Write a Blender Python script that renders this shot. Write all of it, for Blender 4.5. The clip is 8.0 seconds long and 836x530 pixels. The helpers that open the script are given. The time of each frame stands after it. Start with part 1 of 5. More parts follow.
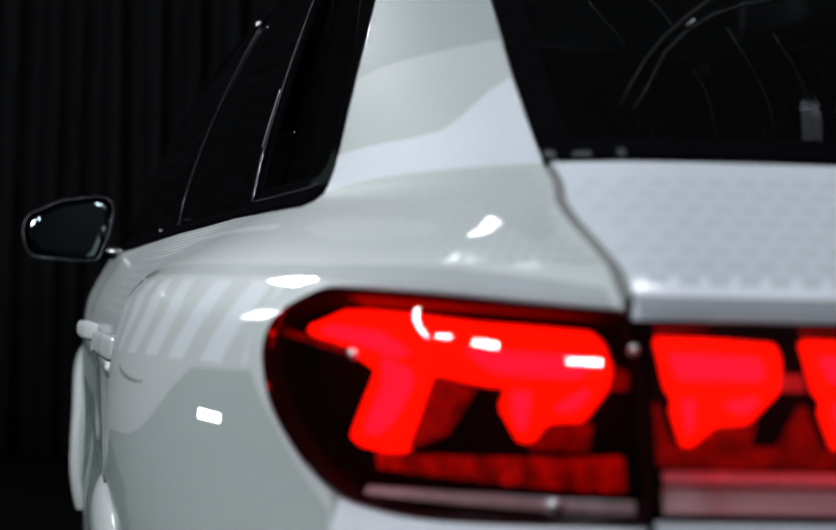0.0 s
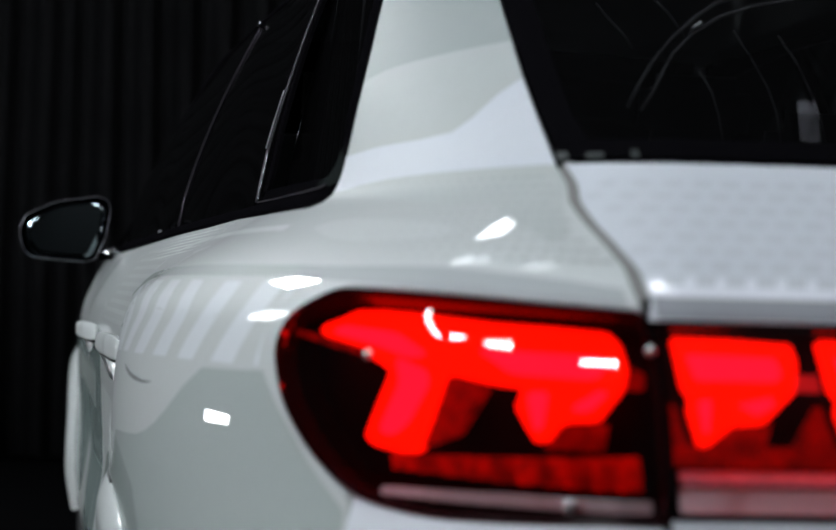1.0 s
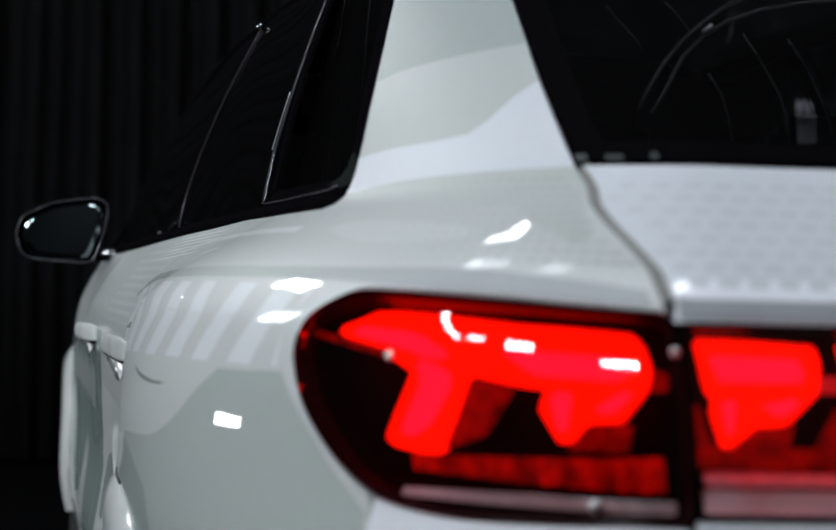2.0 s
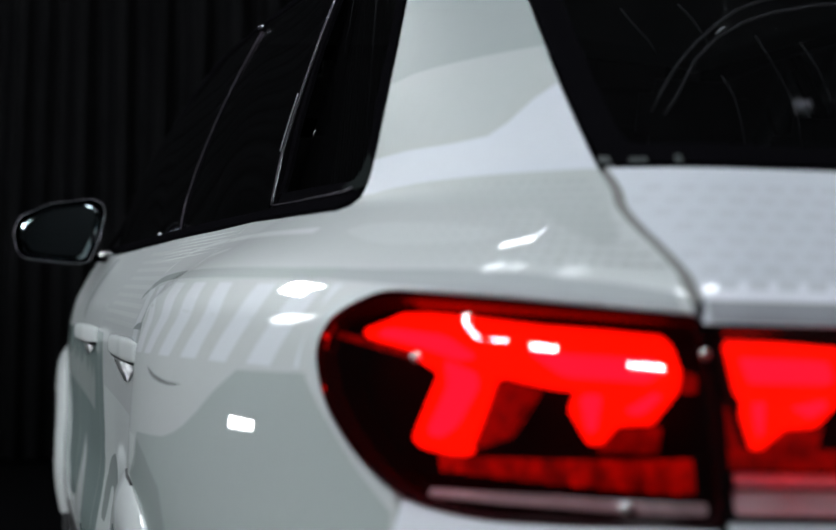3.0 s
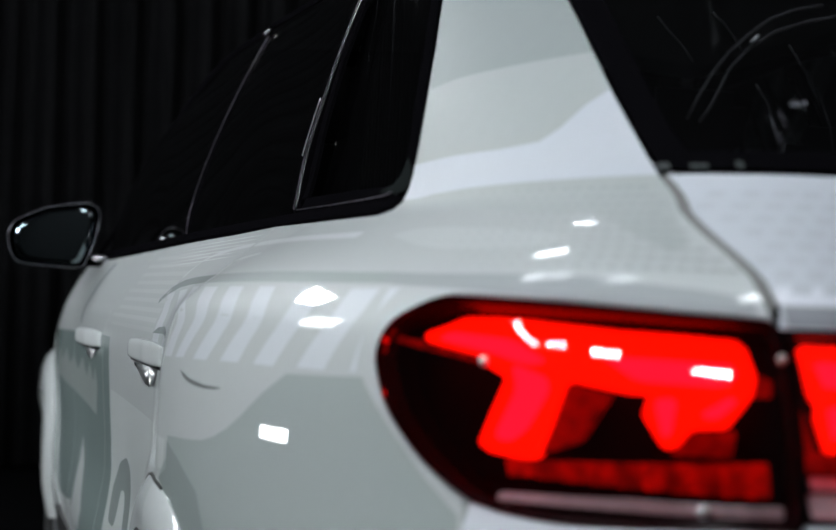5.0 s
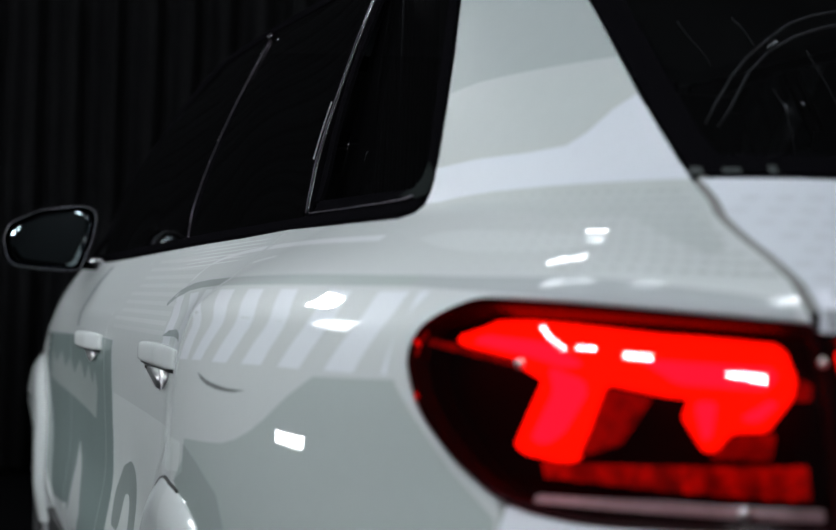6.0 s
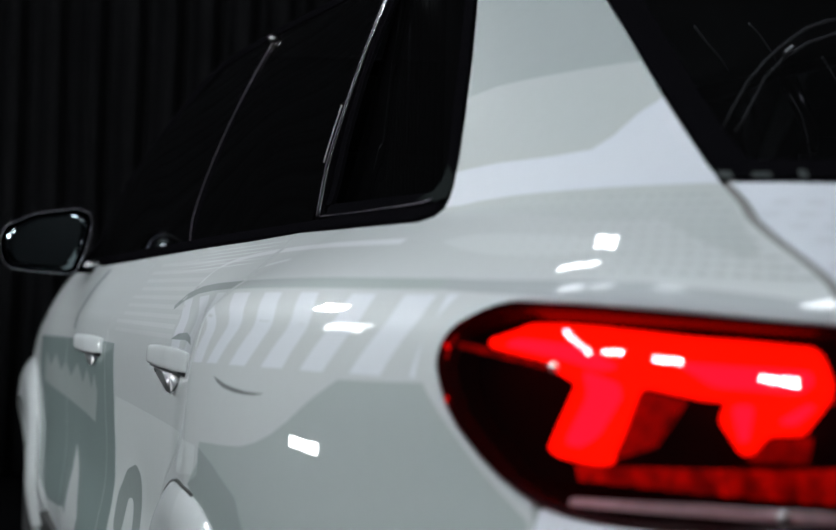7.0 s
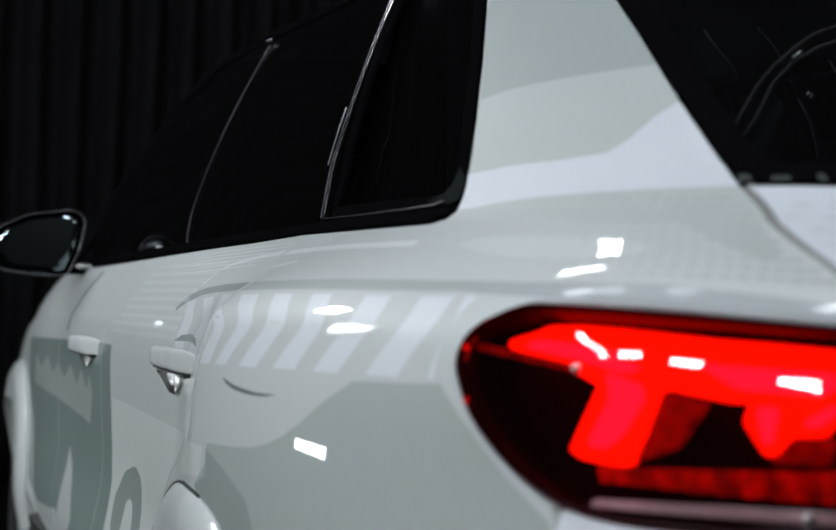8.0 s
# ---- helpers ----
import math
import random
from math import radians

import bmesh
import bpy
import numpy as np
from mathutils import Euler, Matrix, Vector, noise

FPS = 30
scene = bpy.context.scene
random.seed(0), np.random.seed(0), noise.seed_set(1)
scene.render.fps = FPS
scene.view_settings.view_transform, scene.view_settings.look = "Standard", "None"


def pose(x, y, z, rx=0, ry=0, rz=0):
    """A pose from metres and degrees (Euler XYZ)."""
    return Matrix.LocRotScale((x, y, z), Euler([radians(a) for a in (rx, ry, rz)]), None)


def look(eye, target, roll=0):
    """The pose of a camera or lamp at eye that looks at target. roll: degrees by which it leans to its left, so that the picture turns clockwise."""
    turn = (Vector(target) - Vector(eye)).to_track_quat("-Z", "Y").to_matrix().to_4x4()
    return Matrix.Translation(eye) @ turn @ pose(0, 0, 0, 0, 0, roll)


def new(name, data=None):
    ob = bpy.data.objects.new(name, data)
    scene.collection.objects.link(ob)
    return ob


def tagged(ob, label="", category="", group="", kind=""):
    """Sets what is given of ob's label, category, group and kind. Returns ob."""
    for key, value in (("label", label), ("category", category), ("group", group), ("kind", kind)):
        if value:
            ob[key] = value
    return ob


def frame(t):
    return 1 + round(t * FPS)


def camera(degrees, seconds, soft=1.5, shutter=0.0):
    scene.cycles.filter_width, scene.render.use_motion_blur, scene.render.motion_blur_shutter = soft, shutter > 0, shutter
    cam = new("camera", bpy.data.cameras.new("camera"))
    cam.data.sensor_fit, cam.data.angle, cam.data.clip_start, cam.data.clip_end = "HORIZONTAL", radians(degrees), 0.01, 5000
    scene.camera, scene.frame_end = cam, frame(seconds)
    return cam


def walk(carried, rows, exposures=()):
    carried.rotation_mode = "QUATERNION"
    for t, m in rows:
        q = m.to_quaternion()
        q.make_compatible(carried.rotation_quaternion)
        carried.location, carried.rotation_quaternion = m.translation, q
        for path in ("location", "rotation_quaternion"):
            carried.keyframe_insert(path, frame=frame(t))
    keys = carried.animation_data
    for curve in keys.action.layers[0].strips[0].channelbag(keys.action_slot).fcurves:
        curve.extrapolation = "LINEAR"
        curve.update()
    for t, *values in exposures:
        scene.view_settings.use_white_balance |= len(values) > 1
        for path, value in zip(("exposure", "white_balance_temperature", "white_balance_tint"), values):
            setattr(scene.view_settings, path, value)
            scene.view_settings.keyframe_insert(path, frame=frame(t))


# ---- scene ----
import functools

from mathutils import geometry

cam = camera(25.0, 8.0)
cam.data.dof.use_dof = True
cam.data.dof.focus_distance = 3.25
cam.data.dof.aperture_fstop = 3.4
PATH = [
    (0, (-1.0669, -1.7317, 1.0587), (-0.6705, 0.2286, 1.0660), 1.38),
    (0.5, (-1.0816, -1.7324, 1.0578), (-0.6778, 0.2264, 1.0662), 1.48),
    (1, (-1.0980, -1.7310, 1.0571), (-0.6861, 0.2261, 1.0664), 1.48),
    (1.5, (-1.1180, -1.7295, 1.0563), (-0.6964, 0.2255, 1.0668), 1.54),
    (3, (-1.1906, -1.7196, 1.0546), (-0.7350, 0.2278, 1.0684), 1.62),
    (3.5, (-1.2181, -1.7153, 1.0541), (-0.7495, 0.2290, 1.0690), 1.66),
    (4, (-1.2489, -1.7102, 1.0526), (-0.7659, 0.2305, 1.0695), 1.73),
    (4.5, (-1.2811, -1.7029, 1.0504), (-0.7844, 0.2343, 1.0701), 1.80),
    (6, (-1.3841, -1.6788, 1.0436), (-0.8403, 0.2456, 1.0727), 2.05),
    (6.5, (-1.4161, -1.6689, 1.0419), (-0.8570, 0.2511, 1.0736), 2.07),
    (7, (-1.4482, -1.6605, 1.0396), (-0.8739, 0.2549, 1.0747), 2.16),
    (7.5, (-1.4774, -1.6545, 1.0360), (-0.8879, 0.2563, 1.0749), 2.30),
    (8, (-1.5013, -1.6489, 1.0339), (-0.8979, 0.2575, 1.0751), 2.42),
]
walk(cam, [(t, look(eye, target, roll)) for t, eye, target, roll in PATH], exposures=((0, -0.15), (8, -0.15)))

# ---- light: a dark studio with small panel lamps under its ceiling and on stands ----
world = bpy.data.worlds.new("studio_air")
scene.world = world
world.use_nodes = True
world.node_tree.nodes["Background"].inputs["Color"].default_value = (0.6, 0.7, 0.75, 1)
world.node_tree.nodes["Background"].inputs["Strength"].default_value = 0.026
CEILING_GLOW, LAMP_GLOW = 28.0, 142.0


# ---- the car's skin: half-width by height at stations along the car, swept round the rear corner by an ellipse ----
ZS = (0.30, 0.50, 0.66, 0.80, 0.90, 0.96, 1.00, 1.04, 1.08, 1.12, 1.165, 1.30, 1.45, 1.56, 1.62)
STATIONS = {
    0.6: (0.86, 0.925, 0.955, 0.965, 0.963, 0.955, 0.941, 0.893, 0.824, 0.755, 0.697, 0.662, 0.620, 0.582, 0.535),
    1.05: (0.88, 0.935, 0.957, 0.964, 0.962, 0.954, 0.941, 0.897, 0.836, 0.772, 0.714, 0.682, 0.640, 0.602, 0.555),
    1.4: (0.89, 0.935, 0.943, 0.940, 0.936, 0.928, 0.911, 0.882, 0.836, 0.782, 0.727, 0.694, 0.650, 0.610, 0.562),
    1.9: (0.90, 0.940, 0.925, 0.932, 0.936, 0.928, 0.906, 0.877, 0.843, 0.803, 0.756, 0.716, 0.664, 0.614, 0.566),
    2.6: (0.90, 0.945, 0.925, 0.932, 0.936, 0.928, 0.908, 0.882, 0.852, 0.820, 0.787, 0.744, 0.684, 0.630, 0.580),
    3.3: (0.90, 0.940, 0.935, 0.940, 0.938, 0.930, 0.914, 0.894, 0.870, 0.845, 0.815, 0.765, 0.695, 0.640, 0.580),
    4.3: (0.90, 0.920, 0.915, 0.900, 0.880, 0.848, 0.826, 0.792, 0.745, 0.715, 0.700, 0.650, 0.600, 0.560, 0.520),
    4.9: (0.60, 0.640, 0.660, 0.650, 0.620, 0.600, 0.580, 0.560, 0.540, 0.520, 0.500, 0.480, 0.460, 0.440, 0.420),
}
REAR_Z = (0.30, 0.50, 0.70, 0.84, 0.95, 1.03, 1.07, 1.11, 1.165, 1.20, 1.35, 1.50, 1.62)
REAR_Y = (-0.02, -0.10, -0.11, -0.09, -0.075, -0.06, -0.03, 0.03, 0.12, 0.175, 0.40, 0.64, 0.85)
LENGTH = (1.15, 1.25, 1.25, 1.25, 1.25, 1.22, 1.15, 1.07, 0.97, 0.93, 0.85, 0.76, 0.66)
INNER = (0.45, 0.45, 0.45, 0.45, 0.45, 0.45, 0.44, 0.43, 0.40, 0.39, 0.36, 0.33, 0.28)


def smooth(x, xs, ys):
    """A smooth curve through the given values."""
    n = len(xs)
    if x <= xs[0]:
        return ys[0]
    if x >= xs[-1]:
        return ys[-1]
    k = max(i for i in range(n - 1) if xs[i] <= x)
    h = xs[k + 1] - xs[k]
    t = (x - xs[k]) / h

    def slope(i):
        if i == 0:
            return (ys[1] - ys[0]) / (xs[1] - xs[0])
        if i == n - 1:
            return (ys[-1] - ys[-2]) / (xs[-1] - xs[-2])
        a, b = (ys[i] - ys[i - 1]) / (xs[i] - xs[i - 1]), (ys[i + 1] - ys[i]) / (xs[i + 1] - xs[i])
        return 0.0 if a * b <= 0 else 2 * a * b / (a + b)

    a, b = slope(k) * h, slope(k + 1) * h
    return ys[k] * (1 + 2 * t) * (1 - t) ** 2 + a * t * (1 - t) ** 2 + ys[k + 1] * t * t * (3 - 2 * t) + b * t * t * (t - 1)


@functools.lru_cache(maxsize=None)
def section(z):
    return tuple(smooth(z, ZS, row) for row in STATIONS.values())


def half_width(y, z):
    return smooth(y, tuple(STATIONS), section(z))


@functools.lru_cache(maxsize=None)
def level(z):
    """The rear face's place, the corner's length and start, and the half-width at the corner's end, at a height."""
    yr, long, inner = smooth(z, REAR_Z, REAR_Y), smooth(z, REAR_Z, LENGTH), smooth(z, REAR_Z, INNER)
    return yr, long, inner, half_width(yr + long, z)


def plain_skin(q, z):
    """A point of the left skin before its crown."""
    yr, long, inner, wide = level(z)
    if q >= 1:
        y = yr + long + q - 1
        return Vector((-half_width(y, z), y, z))
    if q >= 0:
        a = q * math.pi / 2
        return Vector((-(inner + (wide - inner) * math.sin(a)), yr + long * (1 - math.cos(a)), z))
    return Vector((-inner * (1 + q), yr - 0.035 * (1 - (1 + q) ** 2), z))


# the rear corner's crown, in millimetres, fitted so lamp reflections fall right from the camera: rows from the rear
# face round to the door, columns upwards
CROWN = (
    (0.0, 0.19, 0.72, 1.39, 1.14, 1.09, 0.22, -0.23, -0.13),
    (0.06, 0.34, 1.14, 2.9, 4.38, 3.93, 3.06, 1.66, -0.23),
    (0.24, 0.51, 0.76, 1.08, 2.55, 4.04, 5.8, 3.71, -0.49),
    (0.42, 0.6, 0.34, 0.19, 0.56, 0.34, 2.07, 0.85, 0.47),
    (0.26, 0.24, -0.62, -0.98, -1.03, -2.97, -4.01, -1.79, 0.27),
    (-0.99, -1.61, -2.43, -3.76, -4.99, -3.77, -3.33, -1.4, -0.08),
    (-0.94, -1.95, -3.11, -4.74, -5.6, -2.23, 1.41, 0.93, 0.3),
    (0.06, -0.93, -2.25, -3.26, -2.96, -0.16, 2.38, 1.74, 0.61),
    (0.08, -0.32, -0.93, -1.26, -0.85, 0.26, 1.12, 0.97, 0.4),
)


def spline(u):
    u = abs(u)
    return (4 - 6 * u * u + 3 * u ** 3) / 6 if u < 1 else ((2 - u) ** 3 / 6 if u < 2 else 0.0)


def crown(q, z):
    u, v = q * 12 / 1.1 - 2, (z - 0.78) * 12 / 0.42 - 2
    total = 0.0
    for i in range(max(0, math.ceil(u - 2)), min(8, math.floor(u + 2)) + 1):
        for j in range(max(0, math.ceil(v - 2)), min(8, math.floor(v + 2)) + 1):
            total += CROWN[i][j] * spline(u - i) * spline(v - j)
    return total / 1000


def skin(q, z):
    """A point of the left skin. q below 0: the rear face, 0 to 1: the rear corner, above 1: metres along the side."""
    if q < -1:
        p = skin(-2 - q, z)
        return Vector((-p[0], p[1], z))
    p = plain_skin(q, z)
    if 0 < q < 1.1 and 0.78 < z < 1.20:
        h, e = crown(q, z), 0.002
        p -= h * (plain_skin(q + e, z) - p).cross(plain_skin(q, z + e) - p).normalized()
    return p


def along(y, z):
    """The q of the side or corner at a distance y along the car."""
    yr, long = smooth(z, REAR_Z, REAR_Y), smooth(z, REAR_Z, LENGTH)
    if y >= yr + long:
        return 1 + y - yr - long
    return math.acos(max(-1.0, min(1.0, 1 - (y - yr) / long))) / (math.pi / 2)


def across(x, z):
    """The q of the rear face or corner at a distance x left of the middle."""
    inner = smooth(z, REAR_Z, INNER)
    if x <= inner:
        return x / inner - 1
    wide = half_width(smooth(z, REAR_Z, REAR_Y) + smooth(z, REAR_Z, LENGTH), z)
    return math.asin(min(1.0, (x - inner) / (wide - inner))) / (math.pi / 2)


def normal(q, z):
    e = 0.004
    n = (skin(q + e, z) - skin(q - e, z)).cross(skin(q, z + e) - skin(q, z - e))
    return -n.normalized()


# ---- materials ----
def material(name, base, rough=0.5, metal=0.0, coat=0.0, grain=0.0, grain_size=60.0, bump=0.0, specular=0.5):
    m = bpy.data.materials.new(name)
    m.use_nodes = True
    nodes, links = m.node_tree.nodes, m.node_tree.links
    bsdf = nodes["Principled BSDF"]
    bsdf.inputs["Base Color"].default_value = (*base, 1)
    bsdf.inputs["Roughness"].default_value = rough
    bsdf.inputs["Metallic"].default_value = metal
    bsdf.inputs["Coat Weight"].default_value = coat
    bsdf.inputs["Coat Roughness"].default_value = 0.02
    bsdf.inputs["Specular IOR Level"].default_value = specular
    if grain or bump:
        where = nodes.new("ShaderNodeTexCoord")
        fine, wide = nodes.new("ShaderNodeTexNoise"), nodes.new("ShaderNodeTexNoise")
        fine.inputs["Scale"].default_value, wide.inputs["Scale"].default_value = grain_size, grain_size / 14
        fine.inputs["Detail"].default_value = 4
        for n in (fine, wide):
            links.new(where.outputs["Object"], n.inputs["Vector"])
        both = nodes.new("ShaderNodeMath")
        both.operation = "ADD"
        links.new(fine.outputs["Fac"], both.inputs[0])
        links.new(wide.outputs["Fac"], both.inputs[1])
        ramp = nodes.new("ShaderNodeMapRange")
        ramp.inputs["From Min"].default_value, ramp.inputs["From Max"].default_value = 0.6, 1.4
        ramp.inputs["To Min"].default_value, ramp.inputs["To Max"].default_value = 1 - grain, 1 + grain
        links.new(both.outputs[0], ramp.inputs["Value"])
        tint = nodes.new("ShaderNodeVectorMath")
        tint.operation = "SCALE"
        tint.inputs[0].default_value = base
        links.new(ramp.outputs["Result"], tint.inputs["Scale"])
        links.new(tint.outputs["Vector"], bsdf.inputs["Base Color"])
        if bump:
            relief = nodes.new("ShaderNodeBump")
            relief.inputs["Strength"].default_value, relief.inputs["Distance"].default_value = 1.0, bump
            links.new(fine.outputs["Fac"], relief.inputs["Height"])
            links.new(relief.outputs["Normal"], bsdf.inputs["Normal"])
    return m


def glow(name, colour, strength, body=0.8, uneven=0.0):
    m = bpy.data.materials.new(name)
    m.use_nodes = True
    bsdf = m.node_tree.nodes["Principled BSDF"]
    bsdf.inputs["Base Color"].default_value = (*[body * c for c in colour], 1)
    bsdf.inputs["Emission Color"].default_value = (*colour, 1)
    bsdf.inputs["Emission Strength"].default_value = strength
    if uneven:
        nodes, links = m.node_tree.nodes, m.node_tree.links
        where, spots, ramp = nodes.new("ShaderNodeTexCoord"), nodes.new("ShaderNodeTexNoise"), nodes.new("ShaderNodeMapRange")
        spots.inputs["Scale"].default_value, spots.inputs["Detail"].default_value = 55.0, 3.0
        ramp.inputs["From Min"].default_value, ramp.inputs["From Max"].default_value = 0.33, 0.67
        ramp.inputs["To Min"].default_value, ramp.inputs["To Max"].default_value = strength * (1 - uneven), strength * (1 + uneven)
        links.new(where.outputs["Object"], spots.inputs["Vector"])
        links.new(spots.outputs["Fac"], ramp.inputs["Value"])
        links.new(ramp.outputs["Result"], bsdf.inputs["Emission Strength"])
    return m


def clear(name, tint, ior=1.45, veil=0.0):
    """Thin tinted glass: what is behind shows through the tint, under a gloss that grows at grazing angles. veil: haze
    that lifts its black.
    """
    m = bpy.data.materials.new(name)
    m.use_nodes = True
    nodes, links = m.node_tree.nodes, m.node_tree.links
    nodes.remove(nodes["Principled BSDF"])
    see, shine, edge, mix = (nodes.new(k) for k in ("ShaderNodeBsdfTransparent", "ShaderNodeBsdfGlossy", "ShaderNodeFresnel", "ShaderNodeMixShader"))
    see.inputs["Color"].default_value = (*tint, 1)
    shine.inputs["Roughness"].default_value = 0.02
    edge.inputs["IOR"].default_value = ior
    links.new(edge.outputs["Fac"], mix.inputs["Fac"])
    links.new(see.outputs["BSDF"], mix.inputs[1])
    links.new(shine.outputs["BSDF"], mix.inputs[2])
    top = mix
    # a pale haze painted over the glass, to lift its black
    if veil:
        film, top = nodes.new("ShaderNodeBsdfDiffuse"), nodes.new("ShaderNodeMixShader")
        film.inputs["Color"].default_value = (0.4, 0.4, 0.44, 1)
        top.inputs["Fac"].default_value = veil
        links.new(mix.outputs["Shader"], top.inputs[1])
        links.new(film.outputs["BSDF"], top.inputs[2])
    links.new(top.outputs["Shader"], nodes["Material Output"].inputs["Surface"])
    return m


def vinyl(name, base):
    return material(name, base, rough=0.5, coat=0.7, grain=0.015, grain_size=700, specular=0.12)


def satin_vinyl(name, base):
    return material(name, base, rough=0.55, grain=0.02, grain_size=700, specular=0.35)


PAINT = vinyl("pale_grey_wrap", (0.57, 0.60, 0.605))
WHITE = vinyl("white_wrap", (0.78, 0.80, 0.87))
SOFT_WHITE = vinyl("soft_white_wrap", (0.66, 0.70, 0.70))
GREY = vinyl("mid_grey_wrap_and_shade", (0.40, 0.445, 0.44))
CREASE_SHADE = vinyl("crease_shade_grey", (0.41, 0.435, 0.45))
DEEP = vinyl("deep_grey_wrap_and_shade", (0.30, 0.345, 0.34))
# satin copies of the wraps, darkened so the pillar is dimmer and shows no lamps
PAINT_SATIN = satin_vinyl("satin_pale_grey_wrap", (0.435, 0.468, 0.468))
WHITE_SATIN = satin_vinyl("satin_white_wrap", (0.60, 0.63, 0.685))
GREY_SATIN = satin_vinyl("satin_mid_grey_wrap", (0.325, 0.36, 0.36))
DARK = vinyl("dark_grey_green_wrap", (0.235, 0.295, 0.29))
BLACK_GLOSS = material("gloss_black_trim", (0.003, 0.003, 0.0035), rough=0.06, specular=0.25)
SATIN_DARK = material("dark_satin_metal", (0.20, 0.175, 0.21), rough=0.35, metal=1.0)
BLACK_SATIN = material("satin_black_trim", (0.0034, 0.0032, 0.004), rough=0.5, grain=0.1, grain_size=120, specular=0.0)
BLACK_MATT = material("black_plastic", (0.012, 0.012, 0.013), rough=0.6, grain=0.2, grain_size=200)
CHROME = material("chrome", (0.75, 0.76, 0.78), rough=0.08, metal=1.0)
SATIN = material("satin_metal", (0.55, 0.56, 0.58), rough=0.25, metal=1.0)
MIRROR = material("mirror_silver", (0.20, 0.24, 0.25), rough=0.01, metal=1.0)
RUBBER = material("tyre_rubber", (0.015, 0.015, 0.016), rough=0.8, grain=0.25, grain_size=90, bump=0.0006)
ALLOY = material("alloy", (0.45, 0.46, 0.48), rough=0.28, metal=1.0)
FABRIC = material("dark_seat_fabric", (0.012, 0.012, 0.014), rough=0.85, grain=0.3, grain_size=150, bump=0.0008)
CURTAIN = material("black_curtain_cloth", (0.023, 0.023, 0.025), rough=0.95, grain=0.25, grain_size=40, bump=0.001, specular=0.1)
FLOOR = material("dark_studio_floor", (0.003, 0.003, 0.0034), rough=0.7, grain=0.12, grain_size=12, bump=0.0004, specular=0.0)
WALL = material("dark_wall_paint", (0.035, 0.035, 0.038), rough=0.9, grain=0.15, grain_size=9)
FRAME = material("black_lamp_metal", (0.008, 0.008, 0.009), rough=0.6, grain=0.15, grain_size=60, specular=0.0)
REAR_TINT = clear("rear_window_glass", (0.62, 0.63, 0.66), 1.5, 0.003)
TINTED = clear("tinted_car_glass", (0.03, 0.033, 0.035), 1.5, 0.004)
CLEAR_LENS = clear("clear_lamp_lens", (0.98, 0.91, 0.93), 1.5)
RED_LENS = clear("red_lamp_lens", (0.70, 0.06, 0.06), 1.5)
LAMP_BOWL = material("dark_lamp_housing", (0.007, 0.0012, 0.0012), specular=0.0, rough=0.7, grain=0.2, grain_size=80)
PALE_STRIP = material("pale_reflector", (0.92, 0.82, 0.86), rough=0.2, grain=0.1, grain_size=120)
LED = glow("red_led", (1.0, 0.040, 0.0), 2.4)
LED_HEART = glow("bright_red_led", (1.0, 0.05, 0.20), 3.2)
LED_DIM = glow("dim_red_glow", (1.0, 0.03, 0.004), 0.18, 0.10, 0.75)
RED_GLINT = glow("red_glint", (1.0, 0.03, 0.02), 1.0)
LED_LOW = glow("low_red_glow", (1.0, 0.035, 0.004), 0.34, 0.10, 0.8)
CEILING_LIGHT = glow("ceiling_lamp_light", (0.885, 0.948, 1.0), CEILING_GLOW)
KEY_LIGHT = glow("key_lamp_light", (0.90, 0.955, 0.985), LAMP_GLOW * 0.3)
CEILING_FAINT = glow("standby_ceiling_lamp_light", (0.80, 0.85, 1.0), CEILING_GLOW * 0.08)
CEILING_DIM = glow("faint_ceiling_lamp_light", (0.885, 0.948, 1.0), CEILING_GLOW * 0.22)
SOFTBOX_LIGHT = glow("softbox_light", (0.90, 0.955, 0.985), LAMP_GLOW * 0.13)
STRIP_LIGHT = glow("strip_lamp_light", (0.90, 0.955, 0.985), LAMP_GLOW * 0.42)
SIDE_LIGHT = glow("side_lamp_light", (0.90, 0.955, 0.985), LAMP_GLOW * 0.70)
CEILING_SOFT = glow("dimmed_ceiling_lamp_light", (0.885, 0.948, 1.0), CEILING_GLOW * 0.34)
LAMP_LIGHT = glow("panel_lamp_light", (0.90, 0.955, 0.985), LAMP_GLOW * 1.8)


# ---- building helpers ----
def part(name, bm, mat, parent=None, label="", flat=False):
    mesh = bpy.data.meshes.new(name)
    bm.to_mesh(mesh)
    bm.free()
    return placed(name, mesh, mat, parent, label, flat)


def placed(name, mesh, mat, parent=None, label="", flat=False):
    mesh.materials.append(mat)
    if not flat:
        mesh.shade_smooth()
    ob = new(name, mesh)
    ob.parent = parent
    return tagged(ob, label=label)


def box_bm(size, at=(0, 0, 0), bevel=0.0, turn=None):
    bm = bmesh.new()
    bmesh.ops.create_cube(bm, size=1.0, matrix=Matrix.Translation(at) @ (turn or Matrix()) @ Matrix.Diagonal((*size, 1)))
    if bevel:
        bmesh.ops.bevel(bm, geom=bm.edges[:], offset=bevel, segments=2, affect="EDGES")
    return bm


